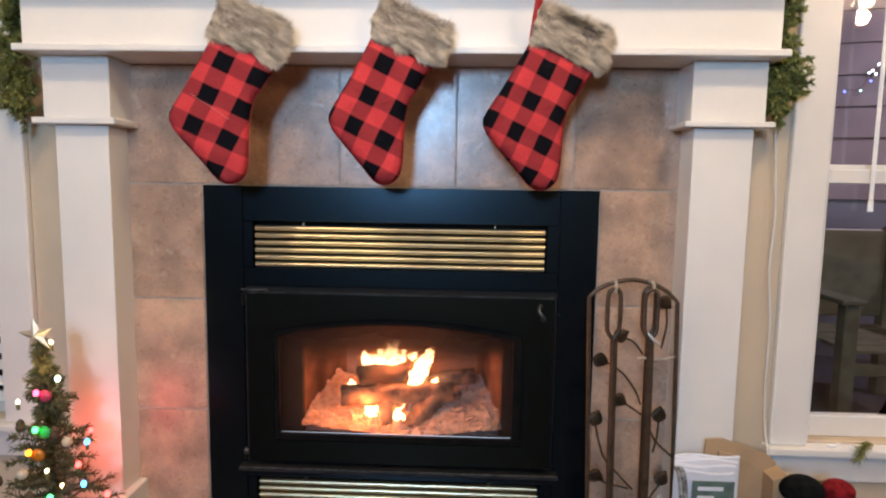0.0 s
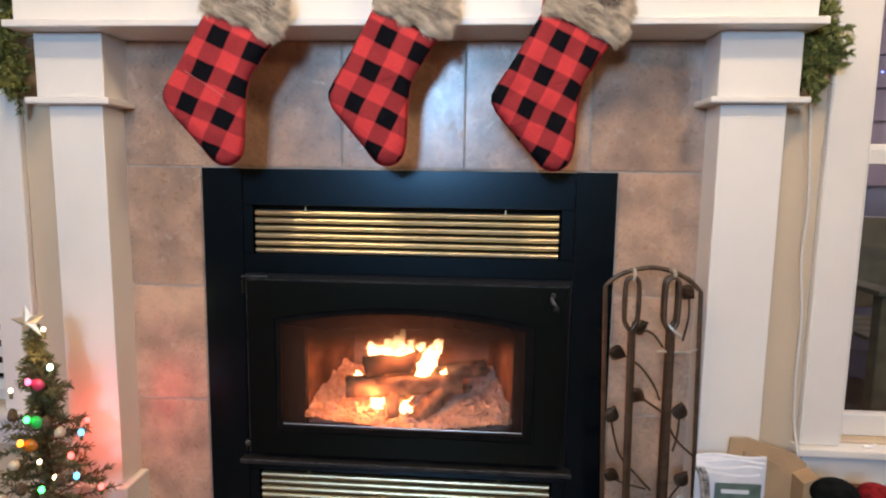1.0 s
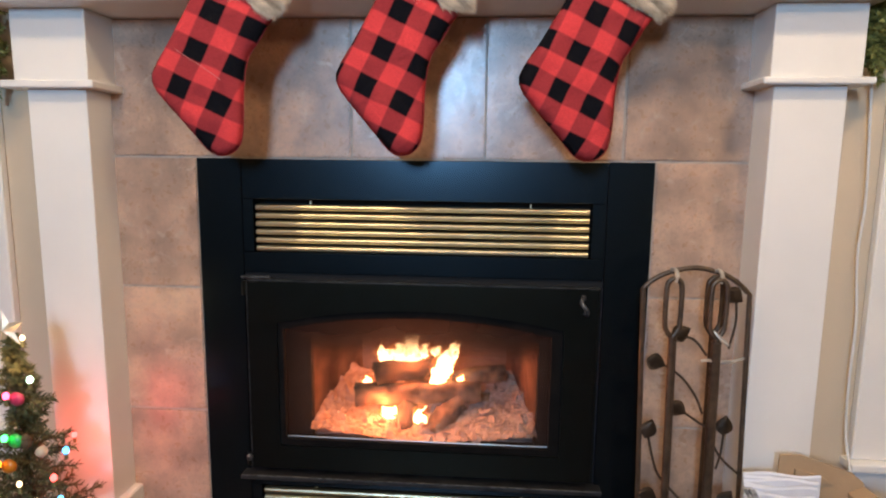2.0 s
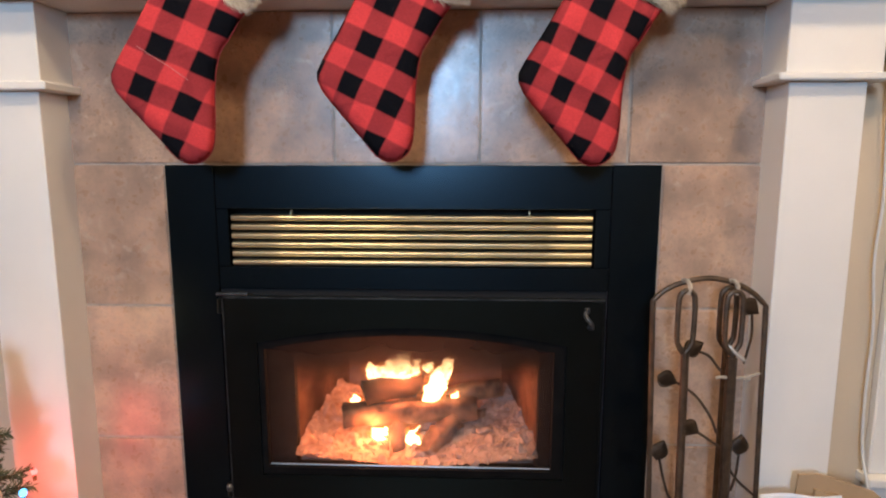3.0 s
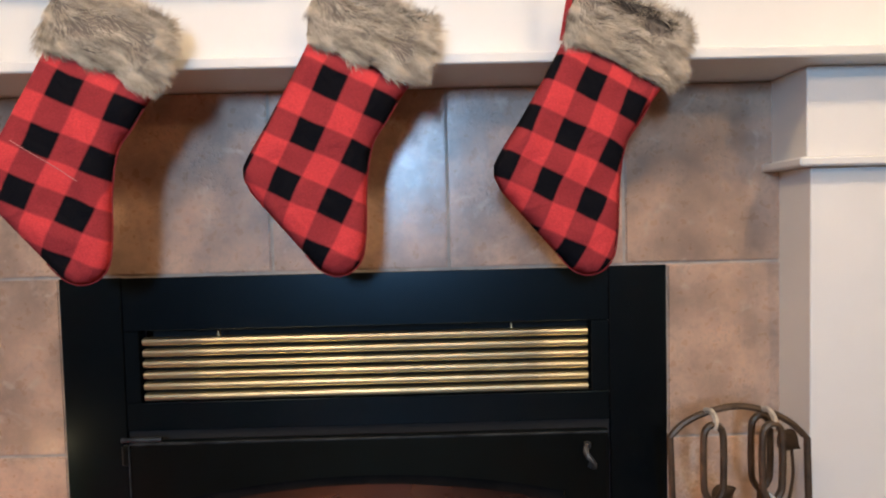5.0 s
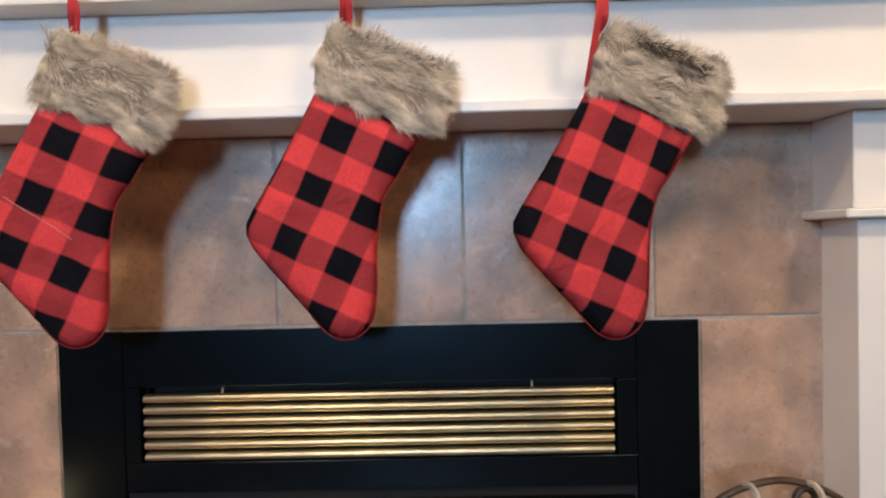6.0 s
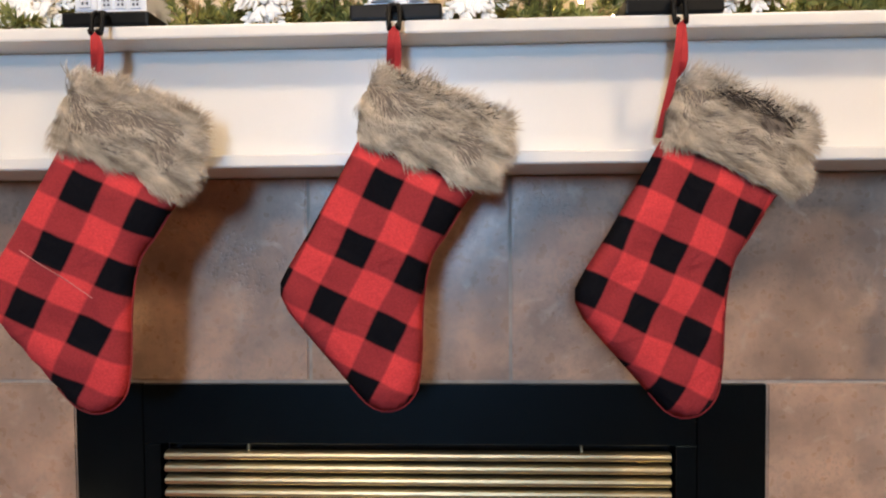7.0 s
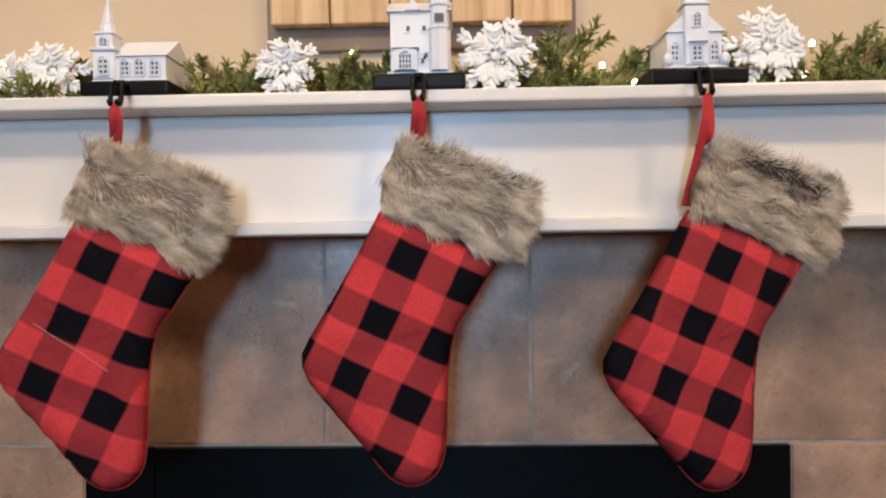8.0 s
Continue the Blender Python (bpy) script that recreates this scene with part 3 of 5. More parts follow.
def pillow(outline, thick, y, step=0.008, edge=0.03, lumps=0.0, seed=0):
    """An outline in x and z, stuffed: swollen towards the viewer and a little behind."""
    pts = [Vector(p) for p in outline]
    k = len(pts)
    dense = []
    for i in range(k):
        a, b = pts[i], pts[(i + 1) % k]
        m = max(1, int((b - a).length / step))
        dense += [a + (b - a) * j / m for j in range(m)]

    def inside(p):
        hit = False
        for i in range(k):
            a, b = pts[i], pts[(i + 1) % k]
            if (a.y > p.y) != (b.y > p.y) and p.x < (b.x - a.x) * (p.y - a.y) / (b.y - a.y) + a.x:
                hit = not hit
        return hit

    def depth(p):
        best = 9
        for i in range(k):
            a, b = pts[i], pts[(i + 1) % k]
            q = b - a
            t = max(0, min(1, (p - a).dot(q) / q.length_squared))
            best = min(best, (p - a - q * t).length)
        return best

    grid = list(dense)
    xs, zs = [p.x for p in pts], [p.y for p in pts]
    z = min(zs)
    row = 0
    while z < max(zs):
        x = min(xs) + (row % 2) * step / 2
        while x < max(xs):
            p = Vector((x, z))
            if inside(p) and depth(p) > step * 0.5:
                grid.append(p)
            x += step
        z += step * 0.87
        row += 1
    n = len(dense)
    vs, _, fs, *_ = geometry.delaunay_2d_cdt(grid, [(i, (i + 1) % n) for i in range(n)], [], 1, 1e-6)
    bm = bmesh.new()
    front, back = [], []
    for v in vs:
        d = min(1, depth(v) / edge)
        h = thick * math.sqrt(max(0, 1 - (1 - d) ** 2))
        w = lumps * noise.noise(Vector((v.x * 22 + seed, v.y * 22, seed))) * d
        front.append(bm.verts.new((v.x, y - h - w, v.y)))
        back.append(bm.verts.new((v.x, y + 0.35 * h, v.y)) if d > 0.02 else front[-1])
    for f in fs:
        bm.faces.new([front[i] for i in f])
        if len({back[i] for i in f} - {front[i] for i in f}) > 0:
            try:
                bm.faces.new([back[i] for i in f][::-1])
            except ValueError:
                pass
    return bm


def fur_strands(count, seed, sx, sz, inner=False, length=0.026):
    """Tapered hairs over the cuff, in tufts that lie down and to one side."""
    rnd = random.Random(seed)
    outline = [Vector((x * sx, z * sz)) for x, z in CUFF]
    k = len(outline)

    def inside(p):
        hit = False
        for i in range(k):
            a, b = outline[i], outline[(i + 1) % k]
            if (a.y > p.y) != (b.y > p.y) and p.x < (b.x - a.x) * (p.y - a.y) / (b.y - a.y) + a.x:
                hit = not hit
        return hit

    verts, faces = [], []
    made = 0
    while made < count:
        p = Vector((rnd.uniform(-0.05, 0.17), rnd.uniform(-0.02, 0.150)))
        if not inside(p):
            continue
        # hair over the cuff's mouth is split off, coloured dark as its shade
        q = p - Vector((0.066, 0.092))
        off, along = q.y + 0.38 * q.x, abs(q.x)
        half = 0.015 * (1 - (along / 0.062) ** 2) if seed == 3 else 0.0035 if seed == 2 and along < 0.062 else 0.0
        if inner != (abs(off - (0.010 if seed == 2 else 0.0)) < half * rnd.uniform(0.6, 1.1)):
            continue
        made += 1
        tuft = noise.noise_vector(Vector((p.x * 26, p.y * 42, seed * 3.1)))
        turn = max(0.0, min(1.0, (0.02 - p.x) / 0.05))
        ang = radians(-30 - 62 * turn) + tuft.x * 1.6 + rnd.gauss(0, 0.16)
        away = 0.0
        if p.y - (0.126 - 0.36 * max(0, p.x)) > -0.014 and rnd.random() < 0.7:
            ang = radians(25) + tuft.x + rnd.gauss(0, 0.45)
        d = Vector((math.cos(ang), 0, math.sin(ang)))
        low = p.y - (0.036 - 0.47 * p.x)
        ln = length * rnd.uniform(0.6, 1.25) * (0.55 if low < 0.012 else 1)
        side = Vector((-d.z, 0, d.x)) * rnd.uniform(0.00028, 0.0005)
        rise = rnd.uniform(0.004, 0.012)
        bend = tuft.y * 0.006
        base = Vector((p.x, -0.013 + rnd.uniform(-0.004, 0.003), p.y))
        i0 = len(verts)
        for t in (0.0, 0.4, 0.75):
            c = base + d * ln * t + Vector((0, -rise * math.sin(t * 2.3), 0)) + Vector((-d.z, 0, d.x)) * bend * t * t
            w = side * (1 - 0.55 * t)
            verts += [c - w, c + w]
        verts.append(base + d * ln + Vector((0, -rise * 0.7, 0)) + Vector((-d.z, 0, d.x)) * bend)
        faces += [(i0, i0 + 1, i0 + 3, i0 + 2), (i0 + 2, i0 + 3, i0 + 5, i0 + 4), (i0 + 4, i0 + 5, i0 + 6)]
    me = bpy.data.meshes.new("fur")
    me.from_pydata([tuple(v) for v in verts], [], faces)
    return me


def stocking(at, seed, yaw, sx, sz, plaid):
    ob = thing("christmas_stocking", "red and black buffalo plaid stocking with a taupe fur cuff", "stocking", group="stockings on the mantel")
    ob.matrix_world = Matrix.Translation(at) @ pose(0, 0, 0, 0, 0, yaw)
    shape = [(x * sx, z * sz) for x, z in STOCK]
    part("sock", pillow(shape, 0.017, -0.004, lumps=0.0055, seed=seed), plaid, ob, "red and black checked flannel", True)
    cuff = part("cuff", pillow([(x * 1.08, z * sz) for x, z in CUFF], 0.018, -0.006, 0.009, 0.022, 0.003, seed), FURBASE, ob, "", True)
    fur = part("fur", fur_strands(22000, seed, 1.08, sz), FUR, cuff, "long taupe and cream fur")
    fur["kind"] = "stuff"
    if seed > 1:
        part("inner_fur", fur_strands(2600 if seed == 3 else 700, seed, 1.08, sz, True, 0.015), MOUTH_SHADE, cuff, "fur coloured dark for the shade in the cuff's mouth")["kind"] = "stuff"
    part("seam", tube(smoothed([(x, -0.0055, z) for x, z in shape[9:22]], 2), 0.0011, sides=5), PIPING, ob)
    return ob


# darker copy of the fur, standing for shade in the cuff's mouth
MOUTH_SHADE = mat("mouth_shade_fur", (0.060, 0.043, 0.032), 0.9, 0, 0.2, 60, 0, island=0.5)
PIPING = mat("dark_red_piping", (0.26, 0.015, 0.018), 0.8)
left = stocking((-0.383, -0.157, 1.277), 1, 0, 1.165, 1.085, plaid_mat("buffalo_plaid_wide", (10.46, -5.47, 0.01), (-5.05, -11.60, -0.05)))
part("loose_thread", tube(smoothed([(-0.080, -0.0215, -0.073), (-0.052, -0.0225, -0.091), (-0.021, -0.0225, -0.110), (0.009, -0.0225, -0.131)], 4), 0.0006, sides=5), mat("pale_thread", (0.55, 0.20, 0.18), 0.7), left, "pale loose thread")
stocking((-0.021, -0.157, 1.277), 2, 0, 1.08, 1.07, plaid_mat("buffalo_plaid", (11.74, -5.87, -0.03), (-5.65, -11.79, -0.05)))
stocking((0.337, -0.157, 1.270), 3, 8, 1.14, 1.07, plaid_mat("buffalo_plaid_turned", (13.14, -6.25, -0.06), (-5.67, -11.81, -0.06)))


# logs, embers and flames in the firebox
LOG = mat("charred_log", (0.36, 0.20, 0.12), 0.9, 0, 0.3, 26, 0.7, 110, second=(0.06, 0.036, 0.026))
CHAR = mat("black_char", (0.10, 0.05, 0.03), 0.9, 0, 0.3, 26, 0.7, 110, second=(0.018, 0.015, 0.014))
ASH = mat("grey_ash", (0.55, 0.42, 0.37), 0.95, 0, 0.3, 22, 0.5, 120, second=(0.27, 0.195, 0.165), island=0.1)
EMBER = mat("glowing_ember", (0.66, 0.42, 0.30), 0.95, 0, 0.3, 45, 0.6, 120, second=(0.34, 0.18, 0.12), island=0.15, emit=(1.0, 0.22, 0.06), power=0.20)
FLAME = glow("flame", (1.0, 0.56, 0.26), 14.0)


def log(a, b, r, seed, bark=None, split=False, name="firewood_log"):
    ob = thing(name, "charred split firewood log burning on the embers", "firewood", group="burning logs")
    rnd = random.Random(seed)
    pts = [Vector(a).lerp(Vector(b), i / 9) + Vector((0, 0, rnd.uniform(-0.002, 0.002))) for i in range(10)]
    bm = tube(pts, r, sides=14, taper=[rnd.uniform(0.9, 1.08) for _ in pts])
    for v in bm.verts:
        if split:
            ax = (Vector(b) - Vector(a)).normalized()
            side = ax.cross(Vector((0, 0, 1))).normalized()
            up = side.cross(ax)
            c = v.co - Vector(a)
            u, w = c.dot(side), c.dot(up)
            k = min(1.35, 0.92 * math.hypot(u, w) / max(abs(u), abs(w), 1e-6))
            v.co = Vector(a) + ax * c.dot(ax) + side * u * k + up * w * k
        v.co += 0.16 * r * noise.noise_vector(v.co * 60 + Vector((seed, 0, 0)))
    part("bark", bm, bark or LOG, ob, "", True)
    return ob


log((-0.178, 0.105, 0.402), (0.140, 0.160, 0.404), 0.028, 1, None, True)
log((0.030, 0.185, 0.418), (0.205, 0.225, 0.432), 0.022, 2, None, True)
log((-0.128, 0.115, 0.456), (0.035, 0.175, 0.468), 0.029, 3, CHAR)
log((-0.052, 0.112, 0.345), (-0.045, 0.30, 0.350), 0.026, 4)
log((-0.054, 0.070, 0.322), (-0.046, 0.118, 0.380), 0.023, 7)
log((0.022, 0.068, 0.322), (0.082, 0.140, 0.380), 0.027, 5, None, True)
log((0.07, 0.22, 0.335), (0.17, 0.20, 0.36), 0.024, 6)


def heap(name, count, xr, material, label, seed):
    """A crumbling bank that rises towards the wall, with broken lumps in it."""
    rnd = random.Random(seed)
    bm = bmesh.new()

    def level(x, y):
        t = (x - xr[0]) / (xr[1] - xr[0])
        q = Vector((x, y, seed))
        return 0.322 + 0.080 * t ** 0.9 * (0.30 + 2.6 * y) + 0.012 * (1 - abs(noise.noise(q * 26))) * t ** 0.5 + 0.003 * noise.noise(q * 80)

    nx, ny = 70, 70
    grid = [[bm.verts.new((x, y, level(x, y))) for y in (0.314 * j / ny for j in range(ny + 1))] for x in (xr[0] + (xr[1] - xr[0]) * i / nx for i in range(nx + 1))]
    for i in range(nx):
        for j in range(ny):
            bm.faces.new((grid[i][j], grid[i + 1][j], grid[i + 1][j + 1], grid[i][j + 1]))
    for _ in range(count):
        t = rnd.random()
        x = xr[0] + (xr[1] - xr[0]) * t
        y = rnd.uniform(0.006, 0.30)
        s = 0.004 + 0.015 * rnd.random() ** 2
        bmesh.ops.create_icosphere(bm, subdivisions=1, radius=s, matrix=Matrix.Translation((x, y, level(x, y) + 0.15 * s)) @ pose(0, 0, 0, rnd.uniform(0, 180), rnd.uniform(0, 180), rnd.uniform(0, 180)) @ Matrix.Diagonal((1, rnd.uniform(0.4, 1.2), rnd.uniform(0.25, 0.6), 1)))
    for v in bm.verts:
        v.co += 0.0045 * noise.noise_vector(v.co * 130)
    ob = part(name, bm, material)
    tagged(ob, label, "embers", "", "stuff")


heap("ember_bed", 170, (0.012, -0.265), EMBER, "glowing orange embers and coals in the firebox", 3)
heap("ash_heap", 190, (-0.010, 0.275), ASH, "grey wood ash and charcoal in the firebox", 4)
part("ash_floor", box(-0.265, 0.270, 0.0445, 0.375, 0.321, 0.324), ASH, fire_box)

fire = thing("fire", "bright yellow and orange flames over the logs", "fire")


VEIL = bpy.data.materials.new("flame_veil")
VEIL.use_nodes = True
vn, vl = VEIL.node_tree.nodes, VEIL.node_tree.links
vn.clear()
v_e, v_t, v_m, v_o, v_n, v_r, v_c = (vn.new("ShaderNode" + k) for k in ("Emission", "BsdfTransparent", "MixShader", "OutputMaterial", "TexNoise", "MapRange", "TexCoord"))
v_e.inputs[0].default_value, v_e.inputs[1].default_value = (1.0, 0.28, 0.07, 1), 2.6
v_n.inputs["Scale"].default_value, v_n.inputs["Detail"].default_value = 55, 3
v_r.inputs["From Min"].default_value, v_r.inputs["From Max"].default_value, v_r.inputs["To Max"].default_value = 0.38, 0.72, 0.55
vl.new(v_c.outputs["Object"], v_n.inputs["Vector"])
vl.new(v_n.outputs["Fac"], v_r.inputs["Value"])
vl.new(v_r.outputs[0], v_m.inputs[0])
vl.new(v_t.outputs[0], v_m.inputs[1])
vl.new(v_e.outputs[0], v_m.inputs[2])
vl.new(v_m.outputs[0], v_o.inputs[0])


def flame(x, z, w, h, y, lean, seed):
    """A ragged tongue of fire with a thin orange veil round it."""
    for k, material in ((1.0, FLAME), (1.55, VEIL)):
        pts, tp = [], []
        for i in range(22):
            t = i / 21
            pts.append((x + lean * t * t + 0.20 * w * math.sin(7 * t + seed), y + 0.008 * math.sin(5 * t + seed), z - 0.004 + h * (1.0 if k == 1 else 1.18) * t))
            tp.append(max(0.02, k * math.sin(math.pi * min(1, 0.2 + t * 0.86)) ** 0.7 * (1 - 0.5 * t)))
        bm = tube(pts, w * 1.2, sides=14, flat=0.35, taper=tp)
        for v in bm.verts:
            n3 = noise.noise_vector(v.co * 70 + Vector((seed * 3, 0, 0)))
            n4 = noise.noise_vector(v.co * 170 + Vector((seed * 3, 5, 0)))
            v.co.x += 0.55 * w * n3.x + 0.28 * w * n4.x
            v.co.z += 0.35 * w * n3.z + 0.2 * w * n4.z
        part("flame_tongue" if k == 1 else "flame_veil", bm, material, fire, "", True)


for x, z, w, h, y, lean, sd in ((-0.112, 0.476, 0.014, 0.055, 0.150, -0.008, 1), (-0.082, 0.480, 0.022, 0.040, 0.150, 0.008, 2), (-0.052, 0.480, 0.027, 0.075, 0.145, 0.006, 3), (-0.034, 0.488, 0.018, 0.100, 0.140, 0.004, 9), (-0.018, 0.484, 0.021, 0.048, 0.152, 0.016, 15),
                                (0.020, 0.488, 0.015, 0.042, 0.158, 0.018, 19), (0.038, 0.432, 0.021, 0.115, 0.145, 0.045, 4), (0.026, 0.428, 0.016, 0.060, 0.145, 0.014, 5), (0.060, 0.470, 0.013, 0.062, 0.155, 0.030, 16),
                                (-0.090, 0.342, 0.024, 0.040, 0.10, 0.010, 6), (-0.014, 0.330, 0.014, 0.058, 0.100, 0.014, 7), (-0.108, 0.335, 0.013, 0.032, 0.11, 0.006, 18),
                                (0.088, 0.432, 0.008, 0.020, 0.155, 0.003, 8), (-0.165, 0.400, 0.010, 0.028, 0.18, 0.0, 17)):
    flame(x, z, w, h, y, lean, sd)

# windows
STREET = mat("night_siding", (0.34, 0.27, 0.28), 0.8, 0, 0.15, 6, 0.2)


def window(name, span, near, label):
    """A double-hung window: casing, stool, apron, two sashes and their panes."""
    x0, x1 = span
    s = 1 if near == x0 else -1
    ob = tagged(new(name), label, "window", "", "structure")
    c0, c1 = sorted((near - s * 0.004, near - s * 0.098))
    far = x1 if near == x0 else x0
    f0, f1 = sorted((far + s * 0.004, far + s * 0.098))
    lo, hi = min(c0, f0), max(c1, f1)
    part("casing", box(c0, c1, -0.012, WALL_Y, 0.342, HEAD_Z + 0.005, 0.003), WHITE, ob)
    part("casing", box(f0, f1, -0.012, WALL_Y, 0.342, HEAD_Z + 0.005, 0.003), WHITE, ob)
    part("casing", box(lo, hi, -0.014, WALL_Y, HEAD_Z + 0.006, HEAD_Z + 0.11, 0.003), WHITE, ob)
    part("stool", box(lo - 0.012, hi + 0.012, -0.036, WALL_Y + 0.065, 0.3220, 0.3415, 0.004, None, 2), WHITE, ob)
    part("apron", box(lo + 0.012, hi - 0.012, -0.006, WALL_Y, 0.243, 0.3215, 0.003), WHITE, ob)
    for a in ((x0, x0 + 0.010), (x1 - 0.010, x1)):
        part("jamb", box(*a, WALL_Y, WALL_Y + 0.13, 0.3475, HEAD_Z), WHITE, ob)
    for nm, z0, z1, y, bot, top in (("lower_sash", 0.3475, 1.062, 0.045, 0.056, 0.036), ("upper_sash", 1.040, HEAD_Z, 0.078, 0.036, 0.05)):
        a, b = x0 + 0.011, x1 - 0.011
        st = 0.022
        sash = part(nm, box(a, a + st, y, y + 0.03, z0, z1, 0.002), WHITE, ob)
        part("stile", box(b - st, b, y, y + 0.03, z0, z1, 0.002), WHITE, sash)
        part("rail", box(a + st, b - st, y, y + 0.03, z0, z0 + bot, 0.002), WHITE, sash)
        part("rail", box(a + st, b - st, y, y + 0.03, z1 - top, z1, 0.002), WHITE, sash)
        p = part("pane", box(a + st, b - st, y + 0.013, y + 0.016, z0 + bot, z1 - top), GLASS, sash)
        p.visible_shadow = False
    return ob


window("window_1", WIN_R, WIN_R[0], "white double-hung window with a dark night view")
window("window_2", WIN_L, WIN_L[1], "white double-hung window behind lowered slat blinds")
blind = thing("window_blind", "white horizontal slat blind lowered over the window", "blind")
for k in range(36):
    bm = box(WIN_L[0] + 0.012, WIN_L[1] - 0.012, -0.014, 0.014, -0.001, 0.001)
    bmesh.ops.rotate(bm, verts=bm.verts, matrix=Matrix.Rotation(radians(52), 3, "X"))
    bmesh.ops.translate(bm, verts=bm.verts, vec=(0, 0.026, 0.40 + k * 0.046))
    part("slat", bm, WHITE, blind)
for x in (WIN_L[0] + 0.15, WIN_L[1] - 0.15):
    part("cord", tube([(x, 0.026, 0.40), (x, 0.026, HEAD_Z - 0.01)], 0.001, sides=5), CABLE, blind)
part("headrail", box(WIN_L[0] + 0.011, WIN_L[1] - 0.011, 0.012, 0.042, HEAD_Z - 0.03, HEAD_Z - 0.001), WHITE, blind)
wand = thing("blind_wand", "slim white plastic wand hanging before the window", "blind wand")
part("rod", tube([(1.205, 0.028, 0.985), (1.205, 0.028, 2.03)], 0.0055, sides=6), SNOW, wand)
part("grip", tube([(1.205, 0.028, 0.955), (1.205, 0.028, 0.984)], 0.0065, sides=8), SNOW, wand)
for x, y, z in ((1.135, -0.012, 0.342), (1.185, -0.022, 0.342)):
    c = thing("sash_clip", "small white plastic clip lying on the window stool", "clip", (x, y, z), "clips on the stool")
    part("body", box(-0.012, 0.012, -0.005, 0.005, 0, 0.007, 0.002), SNOW, c)
    part("tab", tube([(0.008, 0, 0.006), (0.018, -0.002, 0.010)], 0.003, sides=6), SNOW, c)

# night outside the window
struct("ground", box(-8, 9, WALL_Y + 0.141, 9, -0.12, -0.02), mat("dusk_ground", (0.05, 0.055, 0.07), 0.9, 0, 0.2, 3, 0.4, 30), "dark ground outside the windows", "ground")
slant = Matrix.Translation((2.4, 2.2, 0)) @ Matrix.Rotation(radians(-16), 4, "Z") @ Matrix.Translation((-2.4, -2.2, 0))
neighbour = thing("porch_wall", "dusky purple-brown lapped siding of the porch at night", "siding")
for k in range(9):
    bm = box(0.6, 5.6, -0.012, 0.012, 0, 0.20)
    bmesh.ops.rotate(bm, verts=bm.verts, matrix=Matrix.Rotation(radians(-5), 3, "X"))
    bmesh.ops.translate(bm, verts=bm.verts, vec=(0, 2.2 - k * 0.001, 0.96 + k * 0.185))
    part("clapboard", bm, STREET, neighbour)
part("base_panel", box(0.6, 5.6, 2.205, 2.225, -0.02, 0.975), mat("dusk_grey_panel", (0.20, 0.21, 0.25), 0.8, 0, 0.2, 3, 0.2), neighbour)
for x in (0.7, 5.5):
    part("post", box(x - 0.06, x + 0.06, 2.23, 2.35, -0.02, 2.7), STREET, neighbour)
neighbour.matrix_world = slant
string = thing("fairy_lights", "string of tiny blue and white fairy lights outside", "fairy lights")
LIGHTS = {c: glow("fairy_bulb_" + c, rgb, 7) for c, rgb in (("white", (0.85, 0.92, 1.0)), ("blue", (0.12, 0.16, 1.0)), ("green", (0.3, 1.0, 0.75)))}
bulbs = [(2.343, 1.58, "blue"), (2.433, 1.587, "green"), (2.473, 1.687, "white"), (2.486, 1.642, "blue"), (2.491, 1.70, "white"), (2.512, 1.681, "white"), (2.523, 1.736, "white"), (2.551, 1.569, "green"), (2.592, 1.752, "white"), (2.66, 1.60, "blue"), (2.75, 1.70, "white")]
part("wire", tube(smoothed([(x, 2.05, z + 0.012) for x, z, _ in bulbs], 3), 0.002, sides=5), CAVITY, string)
for x, z, c in bulbs:
    part("bulb", ball((x, 2.05, z), 0.007, sub=1), LIGHTS[c], string)
seat = thing("patio_chair", "weathered grey slatted patio chair outside", "chair", (2.05, 1.25, -0.02))
CHAIRWOOD = mat("weathered_grey_wood", (0.17, 0.165, 0.10), 0.8, 0, 0.2, 15, 0.3)
for x, y in ((-0.25, -0.25), (0.25, -0.25), (-0.25, 0.25), (0.25, 0.25)):
    part("leg", box(x - 0.03, x + 0.03, y - 0.03, y + 0.03, 0, 0.62 if y < 0 else 0.95, 0.004), CHAIRWOOD, seat)
for k in range(5):
    part("seat_slat", box(-0.25, 0.25, -0.27 + k * 0.11, -0.18 + k * 0.11, 0.38, 0.40, 0.003), CHAIRWOOD, seat)
for x in (-0.27, 0.27):
    part("armrest", box(x - 0.05, x + 0.05, -0.32, 0.30, 0.621, 0.645, 0.004), CHAIRWOOD, seat)
part("backrest", box(-0.22, 0.22, 0.235, 0.255, 0.45, 0.93, 0.004), CHAIRWOOD, seat)
part("apron", box(-0.22, 0.22, -0.265, -0.245, 0.27, 0.33, 0.004), CHAIRWOOD, seat)
seat.scale = (1, 1, 0.9)
rail = thing("porch_rail", "snow-dusted white rail outside in the dark", "railing")
part("bar", box(0.9, 3.05, 1.90, 1.94, 0.775, 0.795, 0.004), WHITE, rail)
for x in (1.0, 2.98):
    part("post", box(x - 0.03, x + 0.03, 1.89, 1.95, -0.02, 0.7745), WHITE, rail)
# unseen lamp added to brighten the siding, rail and chair outside
lamp("porch_light", "POINT", (3.4, 0.9, 2.3), 85, (0.85, 0.76, 1.0), 0.08)

